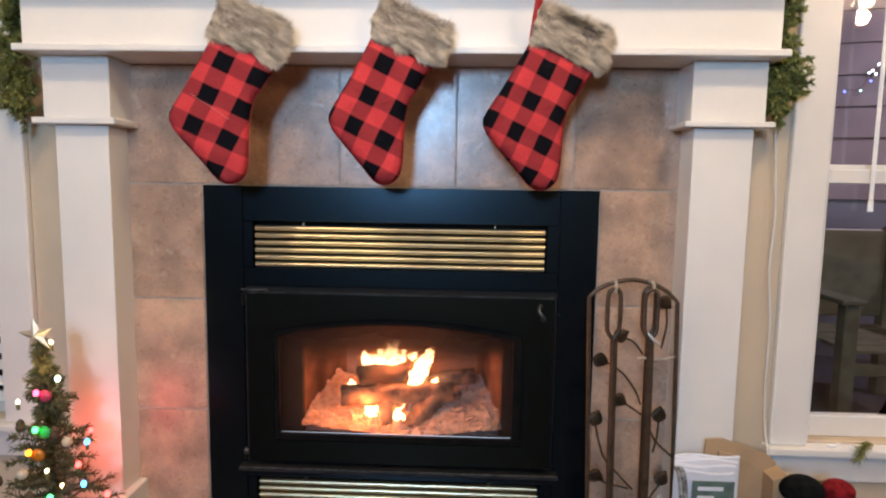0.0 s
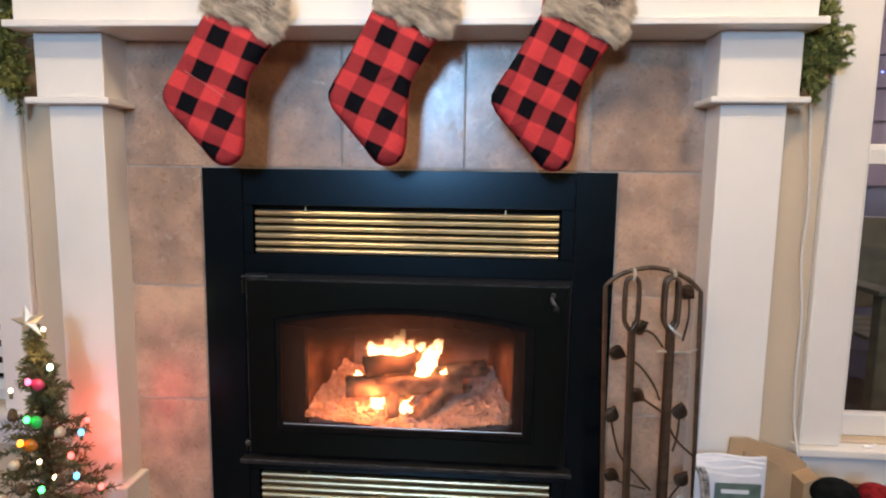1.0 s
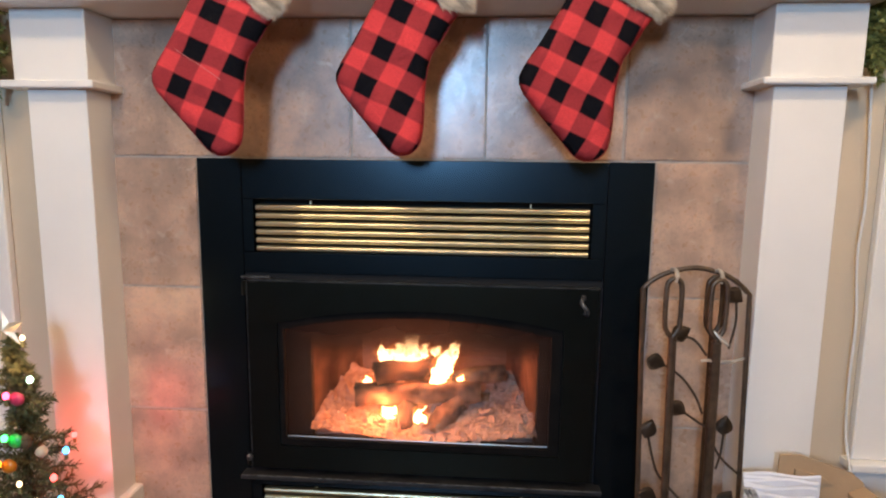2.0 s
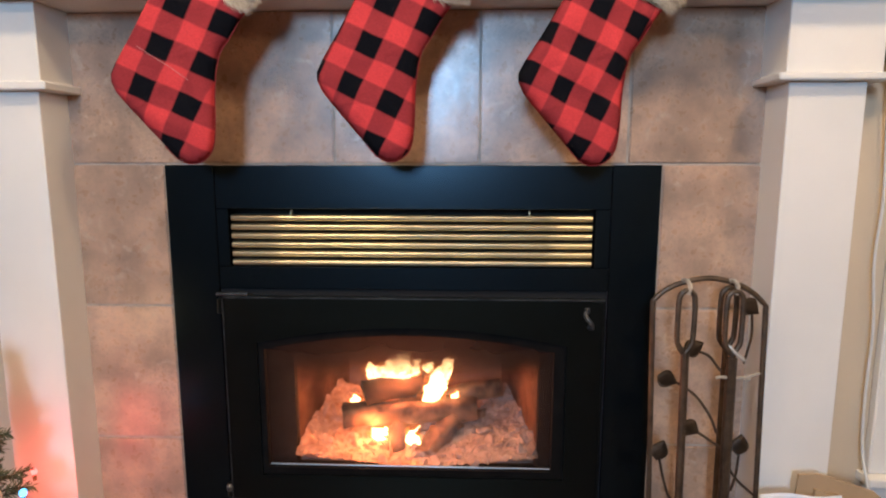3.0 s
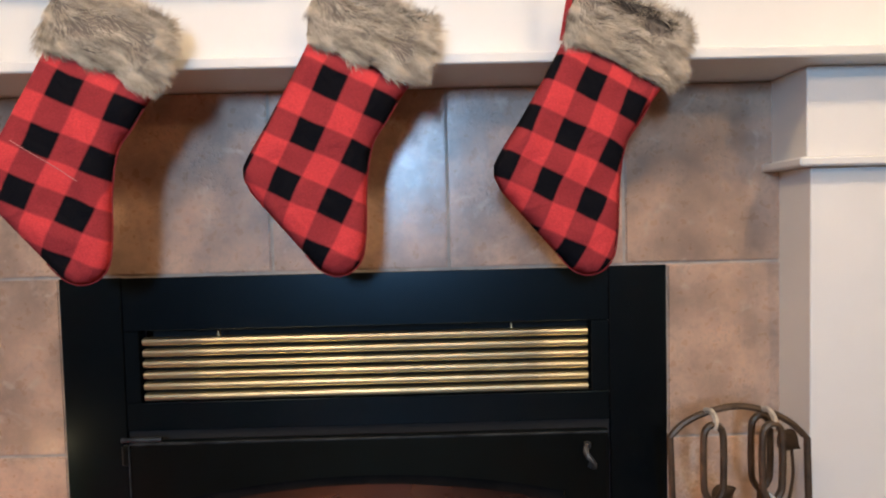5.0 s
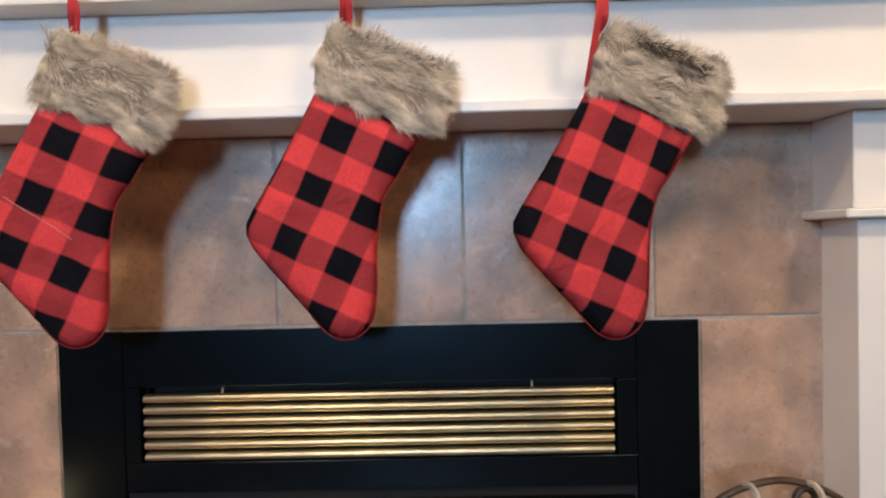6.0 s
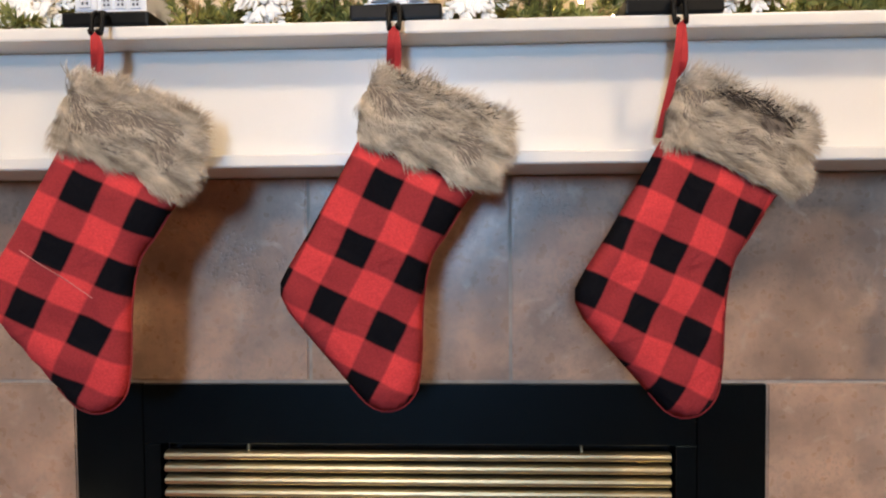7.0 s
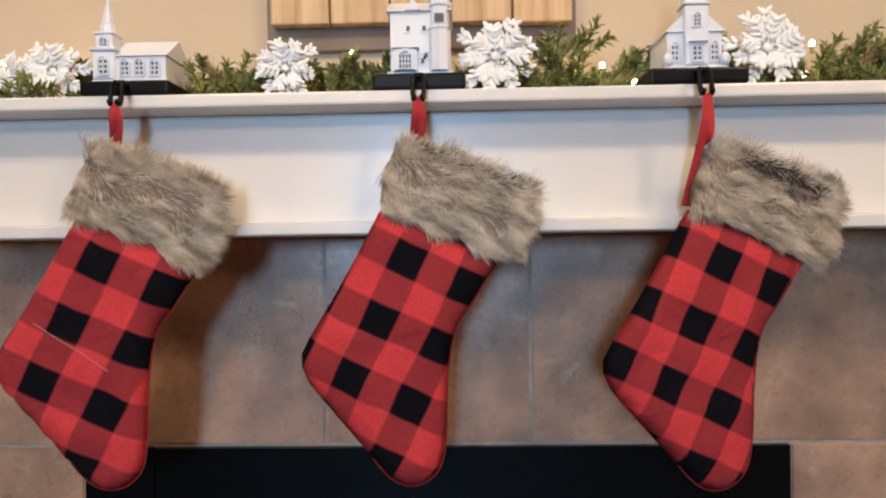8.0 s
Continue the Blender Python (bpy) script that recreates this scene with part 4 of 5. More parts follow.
# ceiling lamps of the room
for x, y in ((2.75, -2.9), (3.05, -2.9)):
    c = thing("ceiling_light", "round frosted glass ceiling light, switched on", "ceiling light", (x, y, TOP), "ceiling lights")
    part("canopy", lathe([(0.05, -0.03), (0.06, 0.0)], sides=20), BRASS, c)
    part("globe", lathe([(0.02, -0.10), (0.06, -0.085), (0.075, -0.06), (0.06, -0.035), (0.045, -0.031)], sides=20), glow("frosted_globe", (1.0, 0.80, 0.55), 14), c, "", True)

# fire tools on their stand
TY = -0.125
tools = thing("fireplace_tool_set", "dark bronze fireplace tools on an arched stand with leaf vines", "fireplace tools")
part("base", box(0.475, 0.705, TY - 0.06, TY + 0.06, 0.0, 0.018, 0.004), BRONZE, tools)
arc = [(0.493, TY, 0.018), (0.482, TY, 0.25), (0.467, TY, 0.745)]
top = smoothed([(0.467, TY, 0.745), (0.487, TY, 0.764), (0.52, TY, 0.780), (0.568, TY, 0.789), (0.615, TY, 0.780), (0.650, TY, 0.762), (0.676, TY, 0.737)], 4)
part("arch", tube(arc[:-1] + [tuple(p) for p in top] + [(0.689, TY, 0.25), (0.698, TY, 0.018)], 0.0052, sides=8), BRONZE, tools)


def tool(x, dy, lean, handle_top, name, seed):
    tl = part(name, tube([(x + 0.001, TY + dy, handle_top - 0.118), (x + lean * 0.5, TY + dy, 0.35), (x + lean, TY + dy, 0.075)], 0.0068, sides=8), BRONZE, tools)
    w, z0, z1 = 0.0145, handle_top - 0.100, handle_top
    loop = smoothed([(x, TY + dy, z0 - 0.020), (x - w * 0.7, TY + dy, z0 - 0.006), (x - w, TY + dy, z0 + 0.012), (x - w, TY + dy, z1 - 0.020), (x - w * 0.6, TY + dy, z1 - 0.004), (x, TY + dy, z1), (x + w * 0.6, TY + dy, z1 - 0.004), (x + w, TY + dy, z1 - 0.020), (x + w, TY + dy, z0 + 0.012), (x + w * 0.7, TY + dy, z0 - 0.006), (x, TY + dy, z0 - 0.020)], 4)
    part("handle", tube(loop, 0.0052, sides=8), BRONZE, tl)
    return tl


t1 = tool(0.520, -0.028, 0.012, 0.771, "shovel", 1)
part("blade", box(0.495, 0.575, TY - 0.034, TY - 0.028, 0.03, 0.12, 0.002), BRONZE, t1)
t2 = tool(0.606, -0.030, 0.008, 0.771, "brush", 2)
part("bristles", lathe([(0.030, -0.05), (0.034, -0.04), (0.020, 0.03), (0.009, 0.04)], (0.614, TY - 0.030, 0.085), 12), SOOT, t2)
t3 = tool(0.618, 0.024, 0.004, 0.766, "poker", 3)
part("second_rod", tube([(0.530, TY - 0.012, 0.655), (0.535, TY - 0.012, 0.35), (0.540, TY - 0.012, 0.075)], 0.0060, sides=8), BRONZE, tools)
part("grip_sleeve", tube([(0.607, TY - 0.030, 0.645), (0.611, TY - 0.030, 0.35), (0.613, TY - 0.030, 0.12)], 0.0098, sides=10), BRONZE, t2)
HOOKTIP = mat("worn_bronze", (0.58, 0.50, 0.41), 0.35, 0.3, 0.2, 50, 0.2)
for pts in (((0.606, TY - 0.03, 0.606), (0.59, TY - 0.034, 0.609), (0.579, TY - 0.034, 0.607)), ((0.612, TY - 0.03, 0.604), (0.626, TY - 0.034, 0.608), (0.642, TY - 0.034, 0.606)), ((0.628, TY + 0.02, 0.585), (0.648, TY + 0.0, 0.596), (0.680, TY, 0.606)),
            ((0.60, TY - 0.03, 0.668), (0.612, TY - 0.036, 0.655), (0.624, TY - 0.036, 0.645), (0.628, TY - 0.036, 0.641))):
    part("hook", tube(smoothed(pts, 4), 0.0032, sides=6), HOOKTIP, tools, "worn bronze hook")
for x in (0.520, 0.606):
    part("hanger", tube(smoothed([(x, TY, 0.784), (x + 0.004, TY - 0.012, 0.786), (x + 0.004, TY - 0.028, 0.778), (x, TY - 0.03, 0.764)], 4), 0.0045, sides=6), HOOKTIP, tools)


def leaf(x, z, ang, size=0.042):
    """A pointed leaf, cupped, with a midrib."""
    bm = bmesh.new()
    ca, sa = math.cos(ang), math.sin(ang)
    rows = []
    for i in range(8):
        t = i / 7
        half = 0.42 * size * math.sin(math.pi * t ** 0.8) + 0.0008
        row = []
        for s in (-1, -0.5, 0, 0.5, 1):
            u, v = (t - 0.5) * size, s * half
            y = -0.006 - 0.005 * (1 - s * s) + 0.004 * t
            row.append(bm.verts.new((x + u * ca - v * sa, TY + y, z + u * sa + v * ca)))
        rows.append(row)
    for a, b in zip(rows, rows[1:]):
        for i in range(4):
            bm.faces.new((a[i], a[i + 1], b[i + 1], b[i]))
    bmesh.ops.solidify(bm, geom=bm.faces[:], thickness=0.002)
    part("leaf", bm, BRONZE, tools, "", True)


for x, z, a in ((0.500, 0.592, -0.35), (0.549, 0.494, -0.5), (0.494, 0.448, 1.2), (0.646, 0.462, 1.4), (0.546, 0.655, 0.5), (0.645, 0.735, -0.6), (0.50, 0.300, -0.4), (0.66, 0.30, 1.0), (0.50, 0.17, 0.9), (0.63, 0.16, -0.7)):
    leaf(x, z, a)
for pts in (((0.520, 0.585), (0.555, 0.560), (0.585, 0.520), (0.600, 0.485)), ((0.565, 0.485), (0.590, 0.468), (0.612, 0.450), (0.640, 0.395), (0.688, 0.350)), ((0.546, 0.650), (0.575, 0.640), (0.600, 0.610)), ((0.494, 0.430), (0.505, 0.385), (0.520, 0.345), (0.560, 0.300), (0.590, 0.268)),
            ((0.646, 0.445), (0.643, 0.40), (0.635, 0.365)), ((0.650, 0.722), (0.652, 0.68), (0.642, 0.625)), ((0.485, 0.310), (0.520, 0.285), (0.58, 0.27)), ((0.66, 0.29), (0.63, 0.24), (0.60, 0.15)), ((0.50, 0.16), (0.53, 0.11), (0.56, 0.018))):
    part("vine_stem", tube(smoothed([(x, TY - 0.004, z) for x, z in pts], 5), 0.0026, sides=6), BRONZE, tools)

# papers beside the tools
PAPER = mat("newsprint", (0.70, 0.71, 0.75), 0.85, 0, 0.06, 18, 0.1, 200)
KRAFT = mat("kraft_paper", (0.44, 0.29, 0.16), 0.8, 0, 0.08, 10, 0.15, 160)
bag = thing("paper_bag", "open brown kraft paper bag leaning by the pilaster", "paper bag")
part("back_sheet", prism([(0.735, 0.0), (0.925, 0.0), (0.930, 0.352), (0.905, 0.373), (0.800, 0.407), (0.760, 0.405)], -0.135, -0.131), KRAFT, bag)
part("side_sheet", prism([(0.90, 0.0), (0.93, 0.0), (0.932, 0.345), (0.90, 0.33)], -0.185, -0.1352), KRAFT, bag)
part("fold", prism([(0.790, 0.345), (0.865, 0.350), (0.840, 0.366), (0.790, 0.378)], -0.141, -0.1355), KRAFT, bag)
news = thing("newspapers", "bundle of folded newspapers standing upright on the floor", "newspapers")
rnd = random.Random(5)
for k in range(7):
    x0, x1 = 0.662 + 0.003 * k, 0.832 - 0.006 * (6 - k)
    pts, y = [], -0.205 + k * 0.0085
    h = 0.356 + 0.0035 * k + rnd.uniform(-0.003, 0.003)
    bm = bmesh.new()
    prev = None
    for i in range(15):
        t = i / 14
        zz = h + 0.004 * math.sin(math.pi * t) + 0.003 * math.sin(7 * t + k) - 0.022 * t * (k % 2)
        yy = y - 0.006 * math.sin(math.pi * t)
        x = x0 + (x1 - x0) * t
        col = [bm.verts.new((x, yy - 0.003, 0.0)), bm.verts.new((x, yy - 0.003, zz - 0.004)), bm.verts.new((x, yy, zz)), bm.verts.new((x, yy + 0.003, zz - 0.004)), bm.verts.new((x, yy + 0.003, 0.0))]
        if prev:
            for j in range(4):
                bm.faces.new((prev[j], col[j], col[j + 1], prev[j + 1]))
        prev = col
    part("folded_sheet", bm, PAPER, news)
GREENINK = mat("green_ink", (0.11, 0.17, 0.145), 0.8, 0, 0.2, 40, 0)
part("printed_panel", box(0.700, 0.795, -0.2185, -0.2165, 0.255, 0.340), GREENINK, news, "green printed panel")
for k in range(2):
    part("print_bar", box(0.712, 0.770 - 0.02 * k, -0.2195, -0.2186, 0.318 - 0.022 * k, 0.327 - 0.022 * k), PAPER, news)
bm = bmesh.new()
for dx in (0.0, 0.008, 0.015):
    tube(smoothed([(0.655 + dx, -0.222, 0.375), (0.664 + dx, -0.226, 0.355), (0.672 + dx, -0.224, 0.30), (0.682 + dx, -0.222, 0.22)], 4), 0.0035, bm, 5, 0.4)
part("curled_edge", bm, mat("printed_page", (0.42, 0.40, 0.38), 0.8, 0, 0.4, 70, 0.2, second=(0.05, 0.05, 0.05)), news)
FELTBLACK = mat("black_felt", (0.007, 0.008, 0.007), 0.9, 0, 0.4, 60, 1.0, 220, spec=0.1)
FELTRED = mat("red_felt", (0.27, 0.014, 0.018), 0.9, 0, 0.3, 60, 1.0, 220, spec=0.1)
dark = thing("felt_figure", "round-topped black felt decoration standing on the floor", "decoration", (0.957, -0.2, 0))
part("head", ball((0, 0, 0.318), 0.045, squash=(1.08, 0.9, 0.75), sub=3), FELTBLACK, dark, "", True)
part("body", lathe([(0.055, 0), (0.058, 0.05), (0.048, 0.2), (0.030, 0.285), (0.02, 0.292)], sides=20), FELTBLACK, dark, "", True)
red = thing("felt_figure", "red felt decoration with a round hood standing on the floor", "decoration", (1.040, -0.2, 0))
part("hood", ball((0, 0, 0.318), 0.032, squash=(1.1, 1, 0.85), sub=3), FELTRED, red, "", True)
part("cape", lathe([(0.075, 0), (0.072, 0.08), (0.052, 0.24), (0.034, 0.300), (0.02, 0.306)], (0.012, 0, 0), sides=20), FELTRED, red, "", True)

# cable from the mantel garland to the floor
cable = thing("power_cable", "thin white power cable hanging down the wall", "cable")
part("wire", tube(smoothed([(0.915, -0.03, 1.26), (0.925, -0.02, 1.20), (0.936, -0.012, 1.10), (0.948, -0.008, 0.93), (0.944, -0.008, 0.80), (0.956, -0.008, 0.66), (0.955, -0.008, 0.52), (0.960, -0.010, 0.40), (0.960, -0.045, 0.30), (0.956, -0.055, 0.15), (0.95, -0.05, 0.004)], 8), 0.0030, sides=8), CABLE, cable, "", True)

# wooden sign on the chimney wall
sign = thing("plank_sign", "pine plank sign with a grey-brown border behind it on the wall", "sign")
# grey-brown slab behind the planks, reaching past their sides and lower ends
part("board", box(-0.236, 0.212, -0.002, WALL_Y - 0.001, 1.573, 2.02, 0.002), GREY_BACKING, sign)
edges = [-0.226, -0.140, -0.054, 0.033, 0.119, 0.204]
for a, b in zip(edges, edges[1:]):
    part("plank", box(a + 0.0012, b - 0.0012, -0.022 + rnd.uniform(-0.001, 0.001), -0.0025, 1.604 + rnd.uniform(-0.002, 0.002), 2.01, 0.003, None, 2), PINE, sign)


# needles: one tapered blade each, joined into one mesh
def needles(stems, per, length, spread, seed, width=0.0009, droop=0.0):
    """Needles along each stem (a list of points), pointing forward and out."""
    rnd = random.Random(seed)
    verts, faces = [], []
    for pts in stems:
        pts = [Vector(p) for p in pts]
        for _ in range(per):
            t = rnd.random() ** 0.9 * (len(pts) - 1)
            i = min(int(t), len(pts) - 2)
            p = pts[i].lerp(pts[i + 1], t - i)
            d = (pts[i + 1] - pts[i]).normalized()
            out = Vector((rnd.gauss(0, 1), rnd.gauss(0, 1), rnd.gauss(0, 1)))
            out = (out - d * out.dot(d)).normalized()
            way = (d * rnd.uniform(0.5, 1.0) + out * spread).normalized()
            way.z -= droop
            ln = length * rnd.uniform(0.6, 1.15)
            side = way.cross(Vector((rnd.gauss(0, 1), rnd.gauss(0, 1), rnd.gauss(0, 1)))).normalized() * width
            mid = p + way * ln * 0.55 + Vector((0, 0, 0.0015))
            k = len(verts)
            verts += [p - side * 0.8, p + side * 0.8, mid + side, mid - side, p + way * ln]
            faces += [(k, k + 1, k + 2, k + 3), (k + 3, k + 2, k + 4)]
    me = bpy.data.meshes.new("needles")
    me.from_pydata([tuple(v) for v in verts], [], faces)
    return me


def stems_mesh(stems, r=0.0012):
    bm = bmesh.new()
    for s in stems:
        tube(s, r, bm, 5)
    return bm


# garland along the shelf, hanging over both ends
garland = thing("pine_garland", "artificial pine garland with warm mini lights along the mantel", "garland")
rnd = random.Random(11)
spine = smoothed([(-0.95, -0.05, 1.185), (-0.965, -0.055, 1.27), (-0.955, -0.05, 1.39), (-0.925, -0.06, 1.475), (-0.86, -0.07, 1.497), (-0.6, -0.075, 1.492), (-0.3, -0.07, 1.492), (0.0, -0.075, 1.49), (0.3, -0.07, 1.492), (0.6, -0.075, 1.49), (0.84, -0.07, 1.497), (0.915, -0.05, 1.475), (0.925, -0.04, 1.40), (0.922, -0.045, 1.31), (0.915, -0.045, 1.25), (0.905, -0.03, 1.20)], 10)
part("wire", tube(spine, 0.003, sides=6), TWIG, garland)
stems = []
for i, p in enumerate(spine[:-1]):
    d = (spine[i + 1] - p).normalized()
    hang = abs(p.x) > 0.89
    thin = p.x > 0.88 and p.z > 1.33
    for _ in range((2 if thin else 5) if hang else 5):
        if hang:
            out = Vector((rnd.gauss(0, 0.8), rnd.uniform(-1, 0.1), rnd.gauss(0, 0.9)))
            ln = rnd.uniform(0.035, 0.060) * (0.55 if thin else 1.0)
        else:
            out = Vector((rnd.gauss(0, 1.3), rnd.uniform(-0.9, 0.35), rnd.uniform(-0.25, 0.8)))
            ln = rnd.uniform(0.035, 0.062)
        out = out.normalized()
        a = p + Vector((rnd.uniform(-0.01, 0.01), 0, 0))
        b = a + out * ln * 0.6
        c = a + out * ln + Vector((rnd.uniform(-0.008, 0.008), 0, rnd.uniform(-0.010, 0.008)))
        for q in (a, b, c):
            q.y = min(q.y, -0.020)
            if not hang:
                q.z = max(q.z, SHELF_Z + 0.006)
        stems.append([a, b, c])
# low sprigs near the shelf's front edge
for _ in range(150):
    a = Vector((rnd.uniform(-0.86, 0.86), rnd.uniform(-0.155, -0.08), SHELF_Z + 0.006))
    if min(abs(a.x - q) for q in (-0.347, -0.001, 0.319)) < 0.062:
        continue
    o = Vector((rnd.gauss(0, 1), rnd.uniform(-0.2, 0.3), rnd.uniform(0.1, 0.9))).normalized() * rnd.uniform(0.025, 0.042)
    stems.append([a, a + o * 0.6 + Vector((0, 0, 0.003)), a + o])
# taller sprigs that stand up behind the houses
for x, h, lean in ((-0.27, 0.038, 0.010), (-0.225, 0.036, -0.01), (-0.10, 0.055, 0.02), (-0.075, 0.05, -0.02), (0.165, 0.105, 0.01), (0.19, 0.110, 0.03), (0.175, 0.085, -0.03), (0.255, 0.060, 0.02), (0.285, 0.075, 0.04), (0.30, 0.08, 0.01), (0.385, 0.09, 0.0), (0.52, 0.085, 0.02), (0.545, 0.095, 0.03), (0.57, 0.07, 0.05),
                   (-0.52, 0.05, 0.02), (-0.44, 0.05, 0.0), (-0.62, 0.06, 0.02), (0.66, 0.06, 0.0), (-0.38, 0.05, 0.02), (-0.28, 0.045, 0.02), (0.61, 0.055, -0.02)):
    y = -0.075 + rnd.uniform(-0.015, 0.015)
    h *= 0.8
    for dx in (-0.008, 0.0, 0.009):
        stems.append([Vector((x, y, 1.484)), Vector((x + dx + lean * 0.3, y - 0.004, 1.484 + h * 0.55)), Vector((x + 2.2 * dx + lean, y - 0.008 + dx, 1.484 + h * (1 - abs(dx) * 20)))])
part("twig_work", stems_mesh(stems), TWIG, garland)["kind"] = "stuff"
part("needles", needles(stems, 105, 0.015, 0.95, 3, 0.0013), NEEDLE, garland)["kind"] = "stuff"
# dry brown sprays between the green ones
DRY = mat("dry_tan_needles", (0.42, 0.31, 0.12), 0.6, 0, 0.2, 25, 0, second=(0.20, 0.12, 0.05), island=0.6)
dry = []
for k in range(26):
    x = rnd.uniform(-0.7, 0.7)
    a = Vector((x, -0.09, 1.492))
    o = Vector((rnd.gauss(0, 1), -0.3, rnd.uniform(0.1, 0.8))).normalized() * 0.035
    dry.append([a, a + o * 0.6, a + o])
part("dry_needles", needles(dry, 26, 0.022, 0.5, 5, 0.0009), DRY, garland)["kind"] = "stuff"
MINI = glow("warm_mini_bulb", (1.0, 0.83, 0.58), 22)
for x, z in ((-0.557, 1.537), (-0.536, 1.525), (-0.490, 1.520), (-0.096, 1.539), (0.226, 1.517), (0.267, 1.494), (0.491, 1.539), (0.482, 1.500), (0.37, 1.515), (0.66, 1.52), (-0.66, 1.52)):
    b = part("mini_bulb", ball((x, -0.095, z), 0.0034, squash=(1, 1, 1.4), sub=2), MINI, garland, "lit warm white mini bulb", True)
    part("socket", tube([(x, -0.095, z - 0.012), (x, -0.095, z - 0.004)], 0.0026, sides=6), NEEDLE, b)


# white snowflake sprays
def snowflake(at, r, seed, turn=0.0):
    ob = thing("snowflake_ornament", "white plastic snowflake ornament tucked in the garland", "snowflake", at, "snowflakes in the garland")
    ob.rotation_euler = (radians(-8), 0, 0)
    rnd = random.Random(seed)

    def lobe(bm, x, y, z, ang, ln, wd):
        m = Matrix.Translation((x, y, z)) @ Matrix.Rotation(-ang, 4, "Y") @ Matrix.Diagonal((ln, wd * 0.6, wd, 1))
        bmesh.ops.create_icosphere(bm, subdivisions=2, radius=1, matrix=m)

    for arm in range(16):
        front = arm >= 9
        ang = turn + (arm * 2 * math.pi / 9 if not front else (arm - 9) * 2 * math.pi / 7 + 0.3) + rnd.uniform(-0.1, 0.1)
        bm = bmesh.new()
        ca, sa = math.cos(ang), math.sin(ang)
        reach = r * rnd.uniform(0.86, 1.10) * (0.68 if front else 1)
        yb = rnd.uniform(-0.008, 0.004) - (0.014 if front else 0)
        tube([(0, 0, 0), (ca * reach * 0.95, yb, sa * reach * 0.95)], r * 0.05, bm, 6)
        for f in (0.30, 0.50, 0.70, 0.88):
            for s in (-1, 1):
                a2 = ang + s * rnd.uniform(0.55, 0.95)
                ln = r * (0.19 - 0.05 * f) * rnd.uniform(0.85, 1.2)
                lobe(bm, ca * reach * f + math.cos(a2) * ln, yb * f - 0.003, sa * reach * f + math.sin(a2) * ln, a2, ln, r * 0.066)
        lobe(bm, ca * reach, yb, sa * reach, ang, r * 0.13, r * 0.07)
        part("arm", bm, SNOW, ob, "", True)
    part("hub", ball((0, -0.006, 0), r * 0.13, squash=(1, 0.5, 1)), SNOW, ob, "", True)


snowflake((-0.466, -0.125, 1.512), 0.040, 1, 0.2)
snowflake((-0.166, -0.150, 1.503), 0.037, 2, 0.5)
snowflake((0.086, -0.140, 1.515), 0.046, 3, 0.35)
snowflake((0.412, -0.135, 1.520), 0.045, 4, 0.1)
snowflake((-0.515, -0.115, 1.508), 0.030, 5, 0.0)


for x in (-0.52, -0.27, 0.20):
    lamp("mini_bulb_glow", "POINT", (x, -0.075, 1.515), 0.13, (1.0, 0.68, 0.36), 0.012)

# village houses that hold the stockings
def gable(x0, x1, y0, y1, ze, zr, along, bm=None, over=0.003):
    """A pitched roof; the ridge runs along x or y."""
    bm = bm or bmesh.new()
    x0, x1, y0, y1 = x0 - over, x1 + over, y0 - over, y1 + over
    if along == "x":
        ym = (y0 + y1) / 2
        p = [(x0, y0, ze), (x0, y1, ze), (x0, ym, zr), (x1, y0, ze), (x1, y1, ze), (x1, ym, zr)]
    else:
        xm = (x0 + x1) / 2
        p = [(x0, y0, ze), (x1, y0, ze), (xm, y0, zr), (x0, y1, ze), (x1, y1, ze), (xm, y1, zr)]
    v = [bm.verts.new(q) for q in p]
    for f in ((0, 2, 1), (3, 4, 5), (0, 1, 4, 3), (1, 2, 5, 4), (2, 0, 3, 5)):
        bm.faces.new([v[i] for i in f])
    return bm


def spire(x, y, z, r, h, sides=8, bm=None):
    bm = bm or bmesh.new()
    bmesh.ops.create_cone(bm, cap_ends=True, segments=sides, radius1=r, radius2=r * 0.06, depth=h, matrix=Matrix.Translation((x, y, z + h / 2)))
    return bm


WINDOWDARK = mat("dark_window_holes", (0.10, 0.11, 0.13), 0.6, 0, 0.1, 30, 0)


def pane_arch(x, y, z, w, h, ob, side=0):
    """A small raised window: white surround with dark lights behind a mullion."""
    k = part("window", ring(arch(x - w / 2 - 0.0016, x + w / 2 + 0.0016, z - 0.0014, z + h * 0.75, h * 0.32, 8), arch(x - w / 2, x + w / 2, z, z + h * 0.75, h * 0.25, 8), y - 0.0022, y + 0.001), PORCELAIN, ob)
    part("mullion", box(x - 0.0006, x + 0.0006, y - 0.0016, y + 0.0004, z, z + h), PORCELAIN, k)
    for j in range(3):
        for s in (-1, 1):
            c = (x + s * w * 0.24, z + h * (0.16 + 0.28 * j))
            part("light", box(c[0] - w * 0.12, c[0] + w * 0.12, y - 0.0012, y - 0.0002, c[1] - h * 0.07, c[1] + h * 0.07), WINDOWDARK, k)


